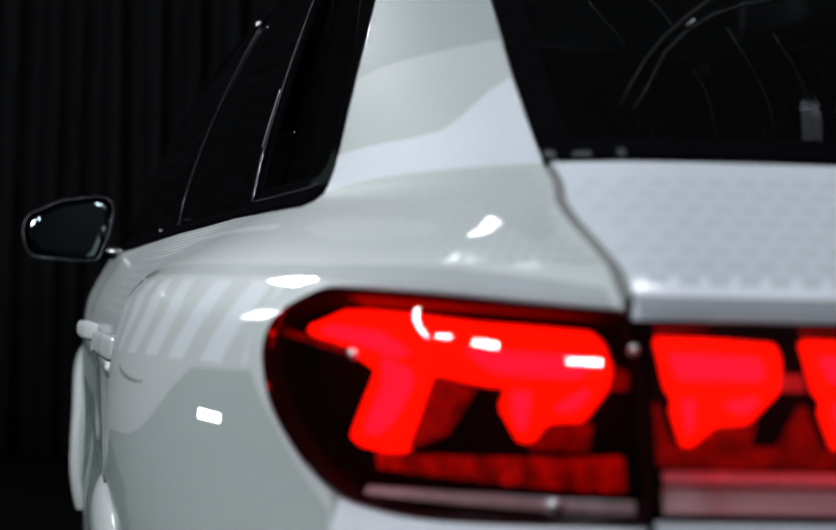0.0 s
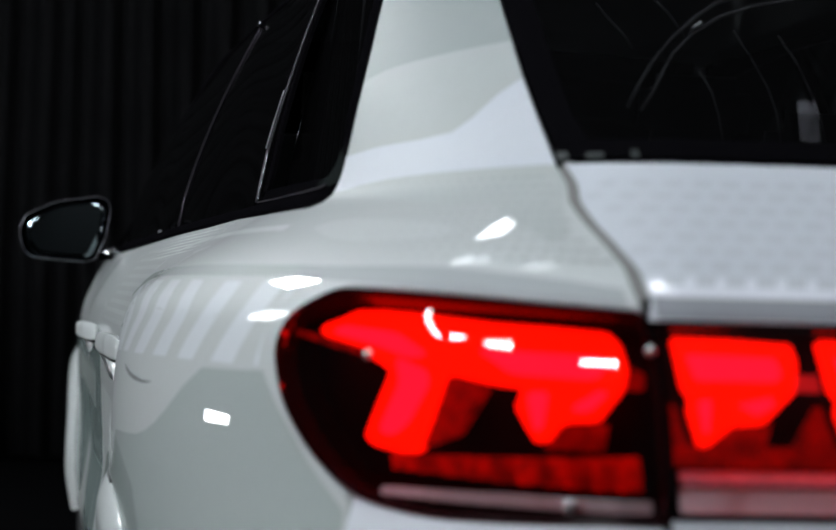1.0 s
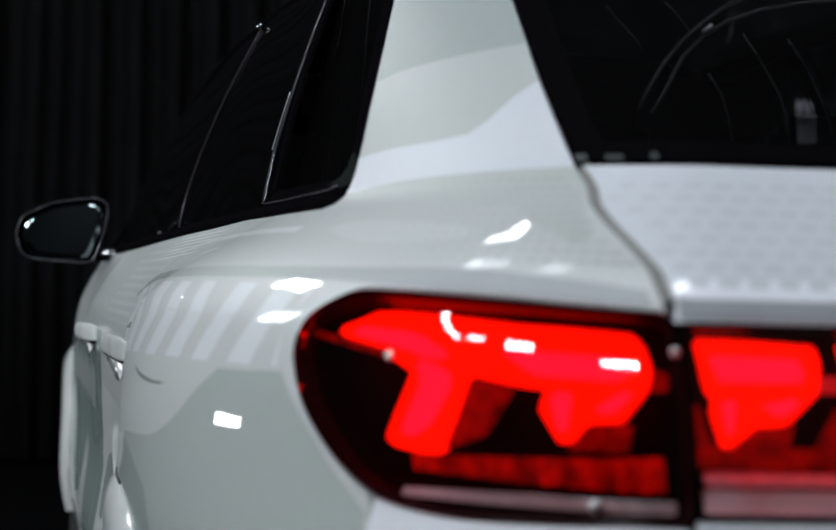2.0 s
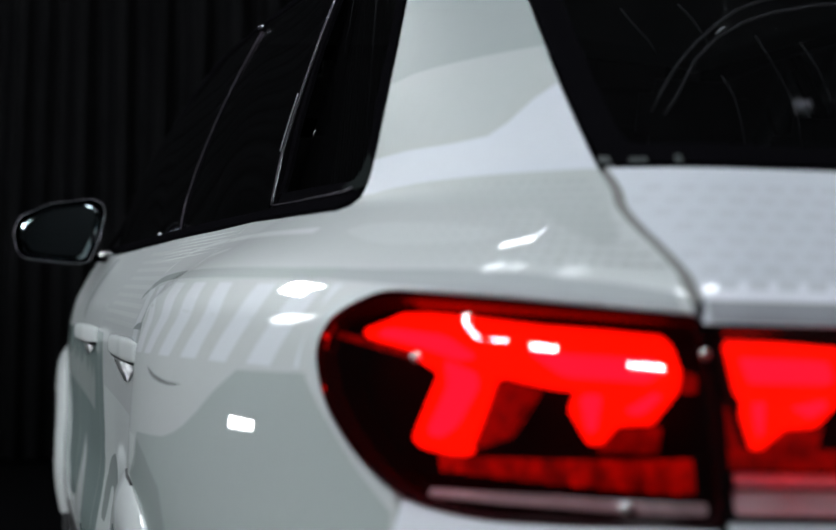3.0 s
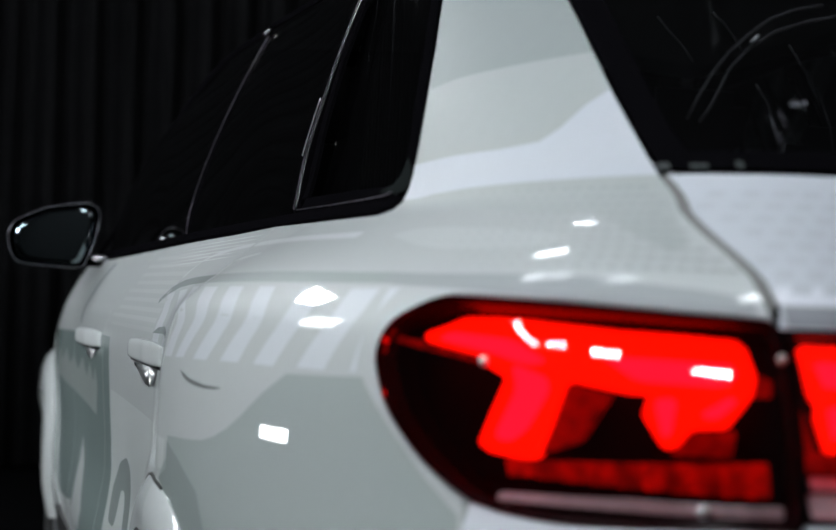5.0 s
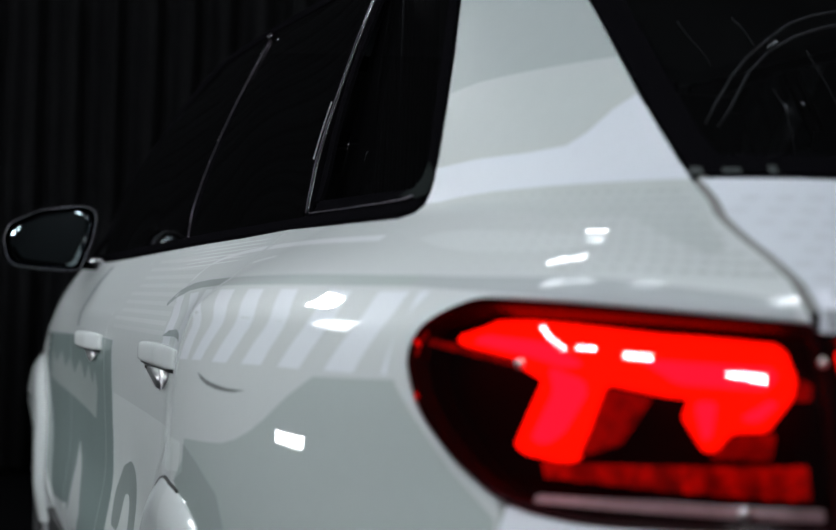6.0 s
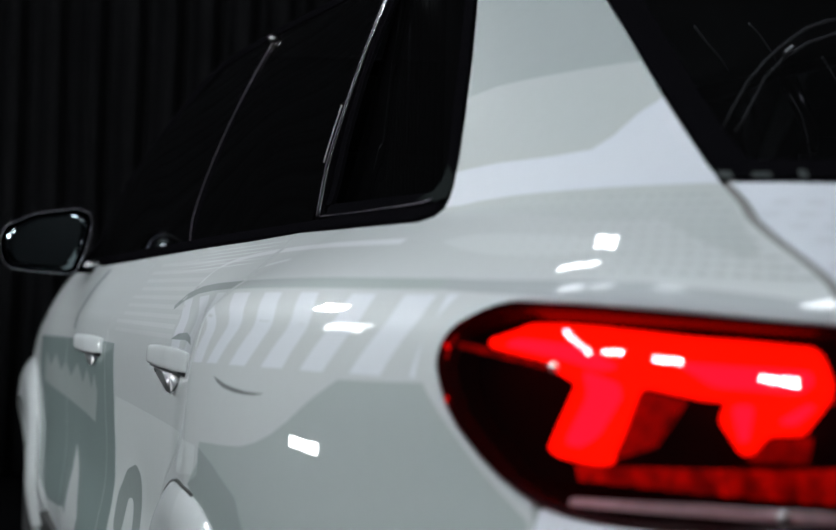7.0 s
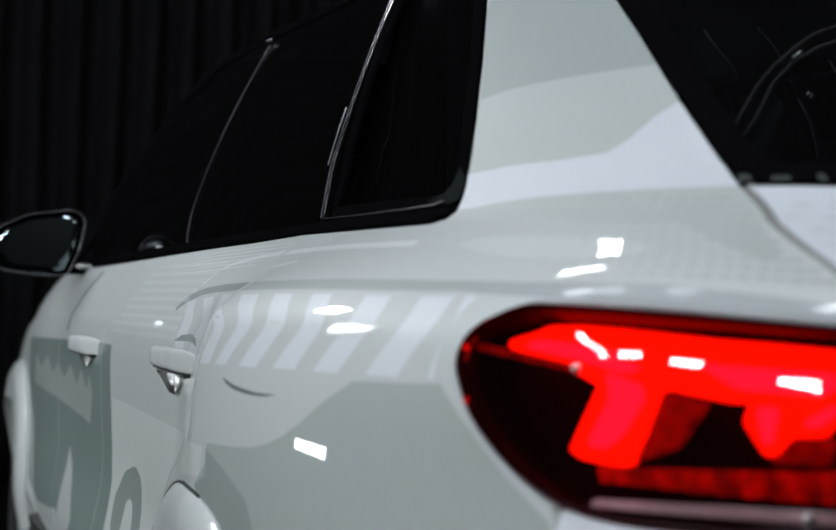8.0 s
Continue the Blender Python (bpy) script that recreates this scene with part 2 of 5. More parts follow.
def tube(name, points, radius, mat, parent=None, label="", sides=8):
    """A round bar along points."""
    bm, rings = bmesh.new(), []
    for i, p in enumerate(points):
        p = Vector(p)
        way = (Vector(points[min(i + 1, len(points) - 1)]) - Vector(points[max(i - 1, 0)])).normalized()
        a = way.cross(Vector((0.3, 0.2, 1))).normalized()
        b = way.cross(a)
        r = radius[i] if isinstance(radius, (list, tuple)) else radius
        rings.append([bm.verts.new(p + r * (a * math.cos(2 * math.pi * k / sides) + b * math.sin(2 * math.pi * k / sides))) for k in range(sides)])
    for r0, r1 in zip(rings, rings[1:]):
        for k in range(sides):
            bm.faces.new((r0[k], r0[(k + 1) % sides], r1[(k + 1) % sides], r1[k]))
    bm.faces.new(rings[0][::-1])
    bm.faces.new(rings[-1])
    bmesh.ops.recalc_face_normals(bm, faces=bm.faces[:])
    return part(name, bm, mat, parent, label)


def dense(loop, step, closed=True):
    out = []
    n = len(loop)
    for i in range(n if closed else n - 1):
        a, b = loop[i], loop[(i + 1) % n]
        k = max(1, math.ceil(math.hypot(b[0] - a[0], b[1] - a[1]) / step))
        out += [(a[0] + (b[0] - a[0]) * j / k, a[1] + (b[1] - a[1]) * j / k) for j in range(k)]
    return out if closed else out + [loop[-1]]


def rounded(loop, r, steps=6):
    """A loop with its corners cut round. r: one radius or one for each corner."""
    out, n = [], len(loop)
    for i in range(n):
        p, a, b = Vector(loop[i]), Vector(loop[i - 1]), Vector(loop[(i + 1) % n])
        c = r[i] if isinstance(r, (list, tuple)) else r
        c = min(c, 0.48 * (a - p).length, 0.48 * (b - p).length)
        s, e = p + (a - p).normalized() * c, p + (b - p).normalized() * c
        for k in range(steps + 1):
            t = k / steps
            v = s * (1 - t) ** 2 + p * 2 * t * (1 - t) + e * t * t
            out.append((v.x, v.y))
    return out


def inside(p, loop):
    hit, n = False, len(loop)
    for i in range(n):
        (x0, y0), (x1, y1) = loop[i - 1], loop[i]
        if (y0 > p[1]) != (y1 > p[1]) and p[0] < (x1 - x0) * (p[1] - y0) / (y1 - y0) + x0:
            hit = not hit
    return hit


def sheet(name, loop, mat, parent=None, label="", holes=(), lift=0.0, step=0.02, lip=0.010, mirrored=False, bulge=None, surface=None):
    """A shaped plate on the car's skin, bounded by a loop in (q, z), with a lip turned inwards all round.
    lift: how far it stands proud; bulge(q, z): a further lift."""
    face, up = surface or (skin, normal)
    loops = [dense(l, step) for l in (loop, *holes)]
    pts, edges = [], []
    for l in loops:
        k = len(pts)
        pts += [Vector(p) for p in l]
        edges += [(k + i, k + (i + 1) % len(l)) for i in range(len(l))]
    q0, q1 = min(p[0] for p in loops[0]), max(p[0] for p in loops[0])
    z0, z1 = min(p[1] for p in loops[0]), max(p[1] for p in loops[0])
    nq, nz = max(1, int((q1 - q0) / step)), max(1, int((z1 - z0) / step))
    border = [p for l in loops for p in l]
    cells = {}
    for p in border:
        cells.setdefault((int(p[0] / step), int(p[1] / step)), []).append(p)
    for i in range(nq + 1):
        for j in range(nz + 1):
            p = (q0 + (q1 - q0) * (i + 0.5) / (nq + 1), z0 + (z1 - z0) * (j + 0.5) / (nz + 1))
            c = (int(p[0] / step), int(p[1] / step))
            near = any(math.hypot(p[0] - b[0], p[1] - b[1]) < 0.4 * step for di in (-1, 0, 1) for dj in (-1, 0, 1) for b in cells.get((c[0] + di, c[1] + dj), ()))
            if not near and inside(p, loops[0]) and not any(inside(p, h) for h in loops[1:]):
                pts.append(Vector(p))
    verts, _, faces, *_ = geometry.delaunay_2d_cdt(pts, edges, [], 0, 1e-6)
    kept = []
    for f in faces:
        c = (sum(verts[i][0] for i in f) / 3, sum(verts[i][1] for i in f) / 3)
        if inside(c, loops[0]) and not any(inside(c, h) for h in loops[1:]):
            kept.append(f)
    faces = kept

    def place(v):
        n = up(v[0], v[1])
        h = lift + (bulge(v[0], v[1]) if bulge else 0.0)
        return face(v[0], v[1]) + n * h, n

    if bulge:
        e = 0.003

        def lean(v):
            p = place(v)[0]
            a, b = place((v[0] + e, v[1]))[0] - p, place((v[0], v[1] + e))[0] - p
            return -a.cross(b).normalized()
    at = [place(v) for v in verts]
    co = [a[0] for a in at]
    nor = [lean(v) for v in verts] if bulge else [a[1] for a in at]
    faces = [list(f) for f in faces]
    # turn the faces outwards
    out = []
    for f in faces:
        n = (co[f[1]] - co[f[0]]).cross(co[f[2]] - co[f[0]])
        out.append(f if n.dot(nor[f[0]]) > 0 else f[::-1])
    plain = len(co)
    if lip:
        count = {}
        for f in out:
            for a, b in zip(f, f[1:] + f[:1]):
                count[(a, b)] = count.get((a, b), 0) + 1
        rim = [(a, b) for a, b in count if (b, a) not in count]
        deep, top = {}, {}
        for a, b in rim:
            for v in (a, b):
                if v not in deep:
                    top[v] = len(co)
                    co.append(co[v].copy())
                    deep[v] = len(co)
                    co.append(co[v] - at[v][1] * lip)
        for a, b in rim:
            out.append([top[b], top[a], deep[a], deep[b]])
    if mirrored:
        co = [Vector((-c.x, c.y, c.z)) for c in co]
        nor = [Vector((-n.x, n.y, n.z)) for n in nor]
        out = [f[::-1] for f in out]
    mesh = bpy.data.meshes.new(name)
    mesh.from_pydata([tuple(c) for c in co], [], out)
    mesh.shade_smooth()
    if lip:
        for poly in mesh.polygons:
            if max(poly.vertices) >= plain:
                poly.use_smooth = False
    mesh.normals_split_custom_set_from_vertices([tuple(n) for n in nor] + [(0, 0, 0)] * (len(co) - plain))
    ob = new(name, mesh)
    mesh.materials.append(mat)
    ob.parent = parent
    return tagged(ob, label=label)


def ribbon(loop, width):
    """A closed loop round an open line in (q, z)."""
    left, right = [], []
    for i, p in enumerate(loop):
        a, b = Vector(loop[max(i - 1, 0)]), Vector(loop[min(i + 1, len(loop) - 1)])
        d = (b - a).normalized()
        left.append((p[0] - d.y * width / 2, p[1] + d.x * width / 2))
        right.append((p[0] + d.y * width / 2, p[1] - d.x * width / 2))
    return left + right[::-1]


# ---- the room ----
def plate(name, corners, mat, label, category, thick=0.1):
    """A slab with the given face."""
    a, b, c, d = (Vector(p) for p in corners)
    n = (b - a).cross(d - a).normalized() * thick
    bm = bmesh.new()
    f = [bm.verts.new(p) for p in (a, b, c, d)]
    k = [bm.verts.new(p - n) for p in (a, b, c, d)]
    bm.faces.new(f)
    bm.faces.new(k[::-1])
    for i in range(4):
        bm.faces.new((f[i], k[i], k[(i + 1) % 4], f[(i + 1) % 4]))
    ob = part(name, bm, mat, None, label, flat=True)
    return tagged(ob, category=category, kind="structure")


X0, X1, Y0, Y1, TOP = -7.5, 7.0, -7.0, 9.0, 7.2
plate("floor", ((X0, Y0, 0), (X1, Y0, 0), (X1, Y1, 0), (X0, Y1, 0)), FLOOR, "smooth near-black studio floor", "floor")
plate("ceiling", ((X0, Y1, TOP), (X1, Y1, TOP), (X1, Y0, TOP), (X0, Y0, TOP)), WALL, "dark painted studio ceiling", "ceiling")
plate("wall_west", ((X0, Y0, 0), (X0, Y1, 0), (X0, Y1, TOP), (X0, Y0, TOP)), WALL, "dark painted studio side wall", "wall")
plate("wall_east", ((X1, Y1, 0), (X1, Y0, 0), (X1, Y0, TOP), (X1, Y1, TOP)), WALL, "dark painted studio side wall", "wall")
plate("wall_north", ((X0, Y1, 0), (X1, Y1, 0), (X1, Y1, TOP), (X0, Y1, TOP)), WALL, "dark painted wall behind the curtain", "wall")
plate("wall_south", ((X1, Y0, 0), (X0, Y0, 0), (X0, Y0, TOP), (X1, Y0, TOP)), WALL, "dark painted studio rear wall", "wall")


def curtain(x0, x1, y):
    bm = bmesh.new()
    n = int((x1 - x0) / 0.012)
    rows = [0.02, 1.2, 2.4, 3.6, 5.4, TOP - 0.05]
    grid = []
    for i in range(n + 1):
        x = x0 + (x1 - x0) * i / n
        fold = 0.040 * math.sin(x * 58 + 1.8 * math.sin(x * 2.3)) + 0.030 * math.sin(x * 27 + 2 * math.sin(x * 3.1)) + 0.012 * math.sin(x * 91)
        grid.append([bm.verts.new((x + 0.01 * math.sin(r * 3 + x * 5), y + fold * (1 + 0.12 * math.sin(r * 1.7 + x)), r)) for r in rows])
    for a, b in zip(grid, grid[1:]):
        for k in range(len(rows) - 1):
            bm.faces.new((a[k], b[k], b[k + 1], a[k + 1]))
    bmesh.ops.solidify(bm, geom=bm.faces[:], thickness=0.006)
    ob = part("curtain", bm, CURTAIN)
    return tagged(ob, "black pleated studio curtain hanging to the floor", "curtain")


curtain(-4.0, 6.8, 8.6)

def ceiling_panel(x, y, size, mat, yaw=0, z=TOP - 0.7):
    """A small bright panel lamp hung under the ceiling by two wires."""
    lamp = tagged(new("ceiling_lamp"), "small square white panel lamp hung under the ceiling", "ceiling lamp", "hung panel lamps")
    lamp.location, lamp.rotation_euler = (x, y, z), (0, 0, radians(yaw))
    part("lamp_case", box_bm((size[0] + 0.05, size[1] + 0.05, 0.06), (0, 0, 0.035), 0.008), FRAME, lamp)
    part("lamp_face", box_bm((size[0], size[1], 0.012), (0, 0, -0.002), 0.003), mat, lamp)
    for s in (-0.4, 0.4):
        tube("wire", [(s * size[0], 0, 0.06), (s * size[0], 0, TOP - z)], 0.004, FRAME, lamp, sides=6)
    return lamp


def panel_lamp(at, target, size, mat, wide=None):
    """A flat panel lamp on a stand. wide: the way of its width, where it is turned on its bracket."""
    lamp = tagged(new("panel_lamp"), "flat white panel lamp on a black stand", "studio lamp", "lamps on stands")
    lamp.location = (at[0], at[1], 0)
    turn = (Vector(target) - Vector(at)).to_track_quat("Z", "Y").to_matrix().to_4x4()
    if wide:
        front = (Vector(target) - Vector(at)).normalized()
        side = (Vector(wide) - front * front.dot(Vector(wide))).normalized()
        turn = Matrix((side, front.cross(side), front)).transposed().to_4x4()
    part("lamp_body", box_bm((size[0] + 0.04, size[1] + 0.04, 0.05), (0, 0, at[2]), 0.008, turn), FRAME, lamp)
    off = turn @ Vector((0, 0, 0.03))
    part("lamp_face", box_bm((size[0], size[1], 0.012), (off.x, off.y, at[2] + off.z), 0.003, turn), mat, lamp)
    foot = min(0.45, at[2] * 0.6)
    tube("pole", [(0, 0, foot * 0.55), (0, 0, at[2] - 0.05)], 0.014, FRAME, lamp)
    for k in range(3):
        a = 2.1 * k + 0.4
        tube("leg", [(0, 0, foot), (0.3 * math.cos(a), 0.3 * math.sin(a), 0.012)], 0.010, FRAME, lamp)
    return lamp


# the last and largest is an unseen fill lamp, added to light the rear
for x, y, w, d, yaw, light in ((-0.42, 7.10, 0.50, 0.09, -78, CEILING_LIGHT), (-1.14, 6.95, 0.86, 0.30, -67, CEILING_LIGHT), (-2.50, 5.75, 0.62, 0.50, -70, CEILING_SOFT),
                               (-2.38, 4.92, 0.60, 0.44, -72, CEILING_DIM), (-2.10, 3.12, 0.66, 0.48, -72, CEILING_DIM), (-1.08, -0.55, 1.25, 0.85, 0, CEILING_LIGHT),
                               (1.83, 2.76, 0.13, 0.010, 0, CEILING_FAINT), (-0.10, -4.60, 1.65, 1.65, 0, CEILING_LIGHT)):
    ceiling_panel(x, y, (w, d), light, yaw)
REAR_CORNER = (-0.8, 0.4, 1.0)
panel_lamp((-2.60, 7.15, 4.08), REAR_CORNER, (0.40, 0.32), LAMP_LIGHT, (-0.39, -0.30, 0.44))
panel_lamp((-5.00, 7.38, 3.76), REAR_CORNER, (0.72, 1.20), SOFTBOX_LIGHT, (-0.46, -0.43, 0.36))
panel_lamp((-3.90, 4.68, 0.835), REAR_CORNER, (0.46, 0.066), KEY_LIGHT, (-0.39, -0.28, 0.02))
panel_lamp((-6.42, 1.98, 3.75), REAR_CORNER, (0.16, 2.70), STRIP_LIGHT, (0, -0.79, 0.61))
# unseen low lamp, added only to brighten the doors
panel_lamp((-3.60, 2.90, 0.22), (-0.93, 2.6, 0.8), (0.60, 0.15), STRIP_LIGHT)
panel_lamp((-6.40, 0.62, 2.78), REAR_CORNER, (0.52, 0.25), SIDE_LIGHT)
panel_lamp((-6.36, -0.95, 2.68), REAR_CORNER, (0.95, 0.26), SIDE_LIGHT)
panel_lamp((-5.45, -5.20, 2.92), REAR_CORNER, (1.80, 0.19), SIDE_LIGHT)

# ---- the car ----
car = tagged(new("car"), "white SUV in grey wrap with tinted windows and lit tail lamps", "car")
GAP = 0.004


def belt(y):
    return 1.163 - 0.027 * max(0.0, y - 1.2)


def on_side(points):
    """Points in (y, z) turned into (q, z)."""
    return [(along(y, z), z) for y, z in points]


# outlines in (q, z)
def joint(z):
    """The joint between tail lamp and light bar."""
    return smooth(z, (0.845, 0.87, 0.925, 0.96, 1.00, 1.03), (0.0765, 0.0765, 0.0795, 0.084, 0.096, 0.110))


JOINT_Z = (0.836, 0.87, 0.90, 0.93, 0.96, 0.98, 1.00, 1.02)
LAMP = rounded([(joint(1.024) + 0.003, 1.024), (0.30, 1.031), (0.495, 1.038), (0.531, 1.013), (0.539, 0.974), (0.516, 0.917), (0.468, 0.864), (0.415, 0.829), (0.336, 0.822), (0.20, 0.829)]
               + [(joint(z) + 0.003, z) for z in JOINT_Z[:-1]], [0.004, 0.05, 0.03, 0.02, 0.02, 0.05, 0.05, 0.03, 0.05, 0.05, 0.004] + [0.02] * 6)
SEAM = [(0.0765, 0.833), (0.1075, 1.022), (0.114, 1.040), (0.138, 1.067), (0.180, 1.097), (0.250, 1.138), (0.2885, 1.180), (0.305, 1.24), (0.318, 1.298), (0.347, 1.45), (0.365, 1.60)]
PILLAR_Y, FENDER_Y = 2.30, 3.00
REAR_WHEEL, FRONT_WHEEL = 1.18, 4.12
SHUT = [(1.494, 0.673), (1.40, 0.745), (1.30, 0.778), (1.225, 0.82), (1.171, 0.899), (1.154, 0.964), (1.180, 1.03), (1.206, 1.063), (1.27, 1.105), (1.335, 1.138)]


def shut_q(z):
    """The rear door's rear edge."""
    return along(smooth(z, [s[1] for s in SHUT], [s[0] for s in SHUT]), z)


def grow(loop, d):
    """A loop moved outwards by d."""
    area = sum(a[0] * b[1] - b[0] * a[1] for a, b in zip(loop, loop[1:] + loop[:1]))
    s, out = (1 if area > 0 else -1), []
    for i, p in enumerate(loop):
        t = Vector(loop[(i + 1) % len(loop)]) - Vector(loop[i - 1])
        if t.length < 1e-9:
            continue
        t.normalize()
        out.append((p[0] + s * d * t.y, p[1] - s * d * t.x))
    return out


def other(loop):
    """The same line on the car's right half."""
    return [(-2 - q, z) for q, z in loop][::-1]


def curve_y(points):
    return on_side(dense(points, 0.04, closed=False))


def arch_line(yc, r, a0, a1, n=24, zc=0.347):
    """A flattened wheel arch line in (y, z)."""
    out = []
    for k in range(n + 1):
        a = math.radians(a0 + (a1 - a0) * k / n)
        out.append((yc + 1.12 * r * math.copysign(abs(math.cos(a)) ** 0.8, math.cos(a)), zc + r * math.sin(a) ** 0.8))
    return out


def body_side(mirrored):
    m = dict(mirrored=mirrored)
    # rear quarter with the rear roof pillar
    ring = grow(LAMP, 0.005)
    bend = min(range(len(ring)), key=lambda i: math.hypot(ring[i][0] - 0.425, ring[i][1] - 0.828))
    lower = [(0.425, 0.80), (0.43, 0.77)] + curve_y([(0.30, 0.72), (0.55, 0.66), (0.70, 0.557), (0.735, 0.50)])
    arch = on_side(arch_line(REAR_WHEEL, 0.40, 163, 51))
    shut_z = [s[1] for s in dense(SHUT, 0.03, False)]
    front = [(shut_q(z), z) for z in shut_z]
    window = on_side([(0.90, 1.139), (0.765, 1.141), (0.735, 1.148), (0.728, 1.170), (0.775, 1.272), (0.858, 1.382), (0.958, 1.487), (1.02, 1.563), (1.34, 1.585), (1.34, 1.605)])
    seam = [(q + GAP, z) for q, z in SEAM[::-1][:-2]]
    panel = sheet("rear_quarter_panel", lower + arch + front + window + seam + ring[1:bend + 1], PAINT, car, "glossy white rear quarter panel", step=0.014, **m)
    # shade in the charging flap's finger recess, laid on as a flat dark strip
    recess = on_side([(1.000, 0.9185), (0.975, 0.910), (0.94, 0.9045), (0.89, 0.9015), (0.84, 0.901), (0.80, 0.9025), (0.765, 0.907), (0.80, 0.9060), (0.84, 0.9055), (0.89, 0.9075), (0.94, 0.9105), (0.975, 0.915)])
    sheet("recess_shade", recess, RECESS_SHADE, panel, "flat dark strip for the shade in the charging flap's finger recess", lift=0.001, lip=0.001, step=0.01, **m)

    def flare(yc, a0, a1, outer, wide, height):
        loop = on_side(arch_line(yc, outer - 0.004, a0, a1, 30) + arch_line(yc, outer - wide, a1, a0, 30))

        def swell(q, z):
            p = skin(q, z)
            r = (abs((p[1] - yc) / 1.12) ** 2.5 + max(0.0, z - 0.347) ** 2.5) ** 0.4
            t = min(1.0, max(0.0, (outer - 0.002 - r) / 0.06))
            return height * math.sin(t * math.pi / 2) ** 0.7
        sheet("wheel_arch_flare", loop, PAINT, car, "white painted wheel arch flare", lift=0.0, bulge=swell, step=0.012, lip=0.03, **m)
    flare(REAR_WHEEL, 168, 12, 0.40, 0.085, 0.022)
    flare(FRONT_WHEEL, 178, 2, 0.475, 0.12, 0.026)
    # the dark gap above the flare, drawn as a black ribbon
    seal = arch_line(REAR_WHEEL, 0.399, 30, 100, 30)
    sheet("arch_gap_shade", on_side(seal + arch_line(REAR_WHEEL, 0.390, 100, 30, 30)), BLACK_MATT, car, "black ribbon for the dark gap round the wheel arch", lift=0.0035, lip=0.004, step=0.012, **m)
    # pale filler added behind the joint, so that the gap does not go dark
    line = dense([(shut_q(z) + 0.0013, z) for z in shut_z if z > 0.80], 0.015, False)
    sheet("door_joint", ribbon(line, 0.014), PAINT, car, "white filler strip added behind the rear door's joint", lift=-0.0012, lip=0.002, step=0.012, **m)
    # doors and front wing
    g = 0.0026
    rear_door = sheet("rear_door", on_side(arch_line(REAR_WHEEL, 0.402, 12, 49)) + [(shut_q(z) + g, z) for z in shut_z[1:]]
                      + curve_y([(1.6, belt(1.6) - 0.025), (PILLAR_Y - g / 2, belt(2.3) - 0.025)]) + curve_y([(PILLAR_Y - g / 2, 0.95), (PILLAR_Y - g / 2, 0.42), (1.64, 0.42)]), PAINT, car, "glossy white rear door", **m)
    front_door = sheet("front_door", curve_y([(PILLAR_Y + g / 2, 0.42), (PILLAR_Y + g / 2, belt(2.3) - 0.025)]) + curve_y([(2.7, belt(2.7) - 0.025), (FENDER_Y - g / 2, belt(3.0) - 0.025)])
                       + curve_y([(FENDER_Y - g / 2, 0.9), (FENDER_Y - 0.02, 0.42)]), PAINT, car, "glossy white front door", **m)
    front_wing = sheet("front_wing", curve_y([(FENDER_Y + g / 2, 0.42), (FENDER_Y + g / 2, 0.9), (FENDER_Y + g / 2, belt(3.0) - 0.025), (3.42, belt(3.42) - 0.025), (3.80, 1.055), (4.30, 1.01), (4.70, 0.95), (4.86, 0.86), (4.88, 0.60), (4.86, 0.42), (4.70, 0.42)])
          + on_side(arch_line(FRONT_WHEEL, 0.475, 12, 168)), PAINT, car, "glossy white front wing", **m)
    sheet("sill", curve_y([(1.585, 0.32), (1.605, 0.415), (2.5, 0.415), (3.69, 0.415), (3.71, 0.32)]), BLACK_MATT, car, "black plastic side sill", lift=0.004, lip=0.03, **m)

    # window belt trim, glass and pillars
    def low(y):
        return belt(y) - 0.021
    ys = [0.78, 0.9, 1.1, 1.33, 1.7, 2.1, 2.5, 2.9, 3.3, 3.42]
    sheet("belt_trim", on_side([(0.745, 1.152), *[(y, low(y)) for y in ys]]) + on_side([(y, belt(y) - 0.002) for y in ys[::-1]] + [(0.738, 1.166)]), BLACK_SATIN, car, "satin black window belt trim", lift=0.004, **m)
    def pane_at(q, z):
        t = (z - 1.163) / (1.575 - 1.163)
        p, up = skin(q, 1.163) * (1 - t) + skin(q, 1.575) * t, Vector((-0.93, 0.0, 0.37))
        return p + up * (0.004 + 0.006 * q) * 4 * t * (1 - t)

    def pane_up(q, z):
        e = 0.004
        return -(pane_at(q + e, z) - pane_at(q - e, z)).cross(pane_at(q, z + e) - pane_at(q, z - e)).normalized()
    pane = (pane_at, pane_up)

    def back_at(q, z):
        t = (z - 1.163) / (1.575 - 1.163)
        return (skin(q, 1.163) - normal(q, 1.163) * 0.035) * (1 - t) + skin(q, 1.575) * t

    def back_up(q, z):
        e = 0.004
        return -(back_at(q + e, z) - back_at(q - e, z)).cross(back_at(q, z + e) - back_at(q, z - e)).normalized()
    back_pane = (back_at, back_up)
    quarter = rounded(on_side([(0.737, 1.163), (0.782, 1.266), (0.865, 1.376), (0.965, 1.481), (1.03, 1.557), (1.325, 1.578), (1.332, 1.163)]), [0.05, 0.03, 0.03, 0.03, 0.03, 0.006, 0.004])
    sheet("quarter_window", quarter, TINTED, car, "black tinted rear quarter window", lift=-0.003, lip=0.004, surface=back_pane, **m)
    inner = grow(quarter, -0.022)
    sheet("window_seal", quarter, BLACK_SATIN, car, "black window seal", holes=[inner], lift=-0.0005, lip=0.006, step=0.015, **m)
    glass_r = rounded(on_side([(1.372, belt(1.37)), (1.372, 1.578), (2.24, 1.585), (2.24, belt(2.24))]), 0.006)
    sheet("rear_door_window", glass_r, TINTED, rear_door, "black tinted rear door window", lift=-0.002, lip=0.004, surface=pane, **m)
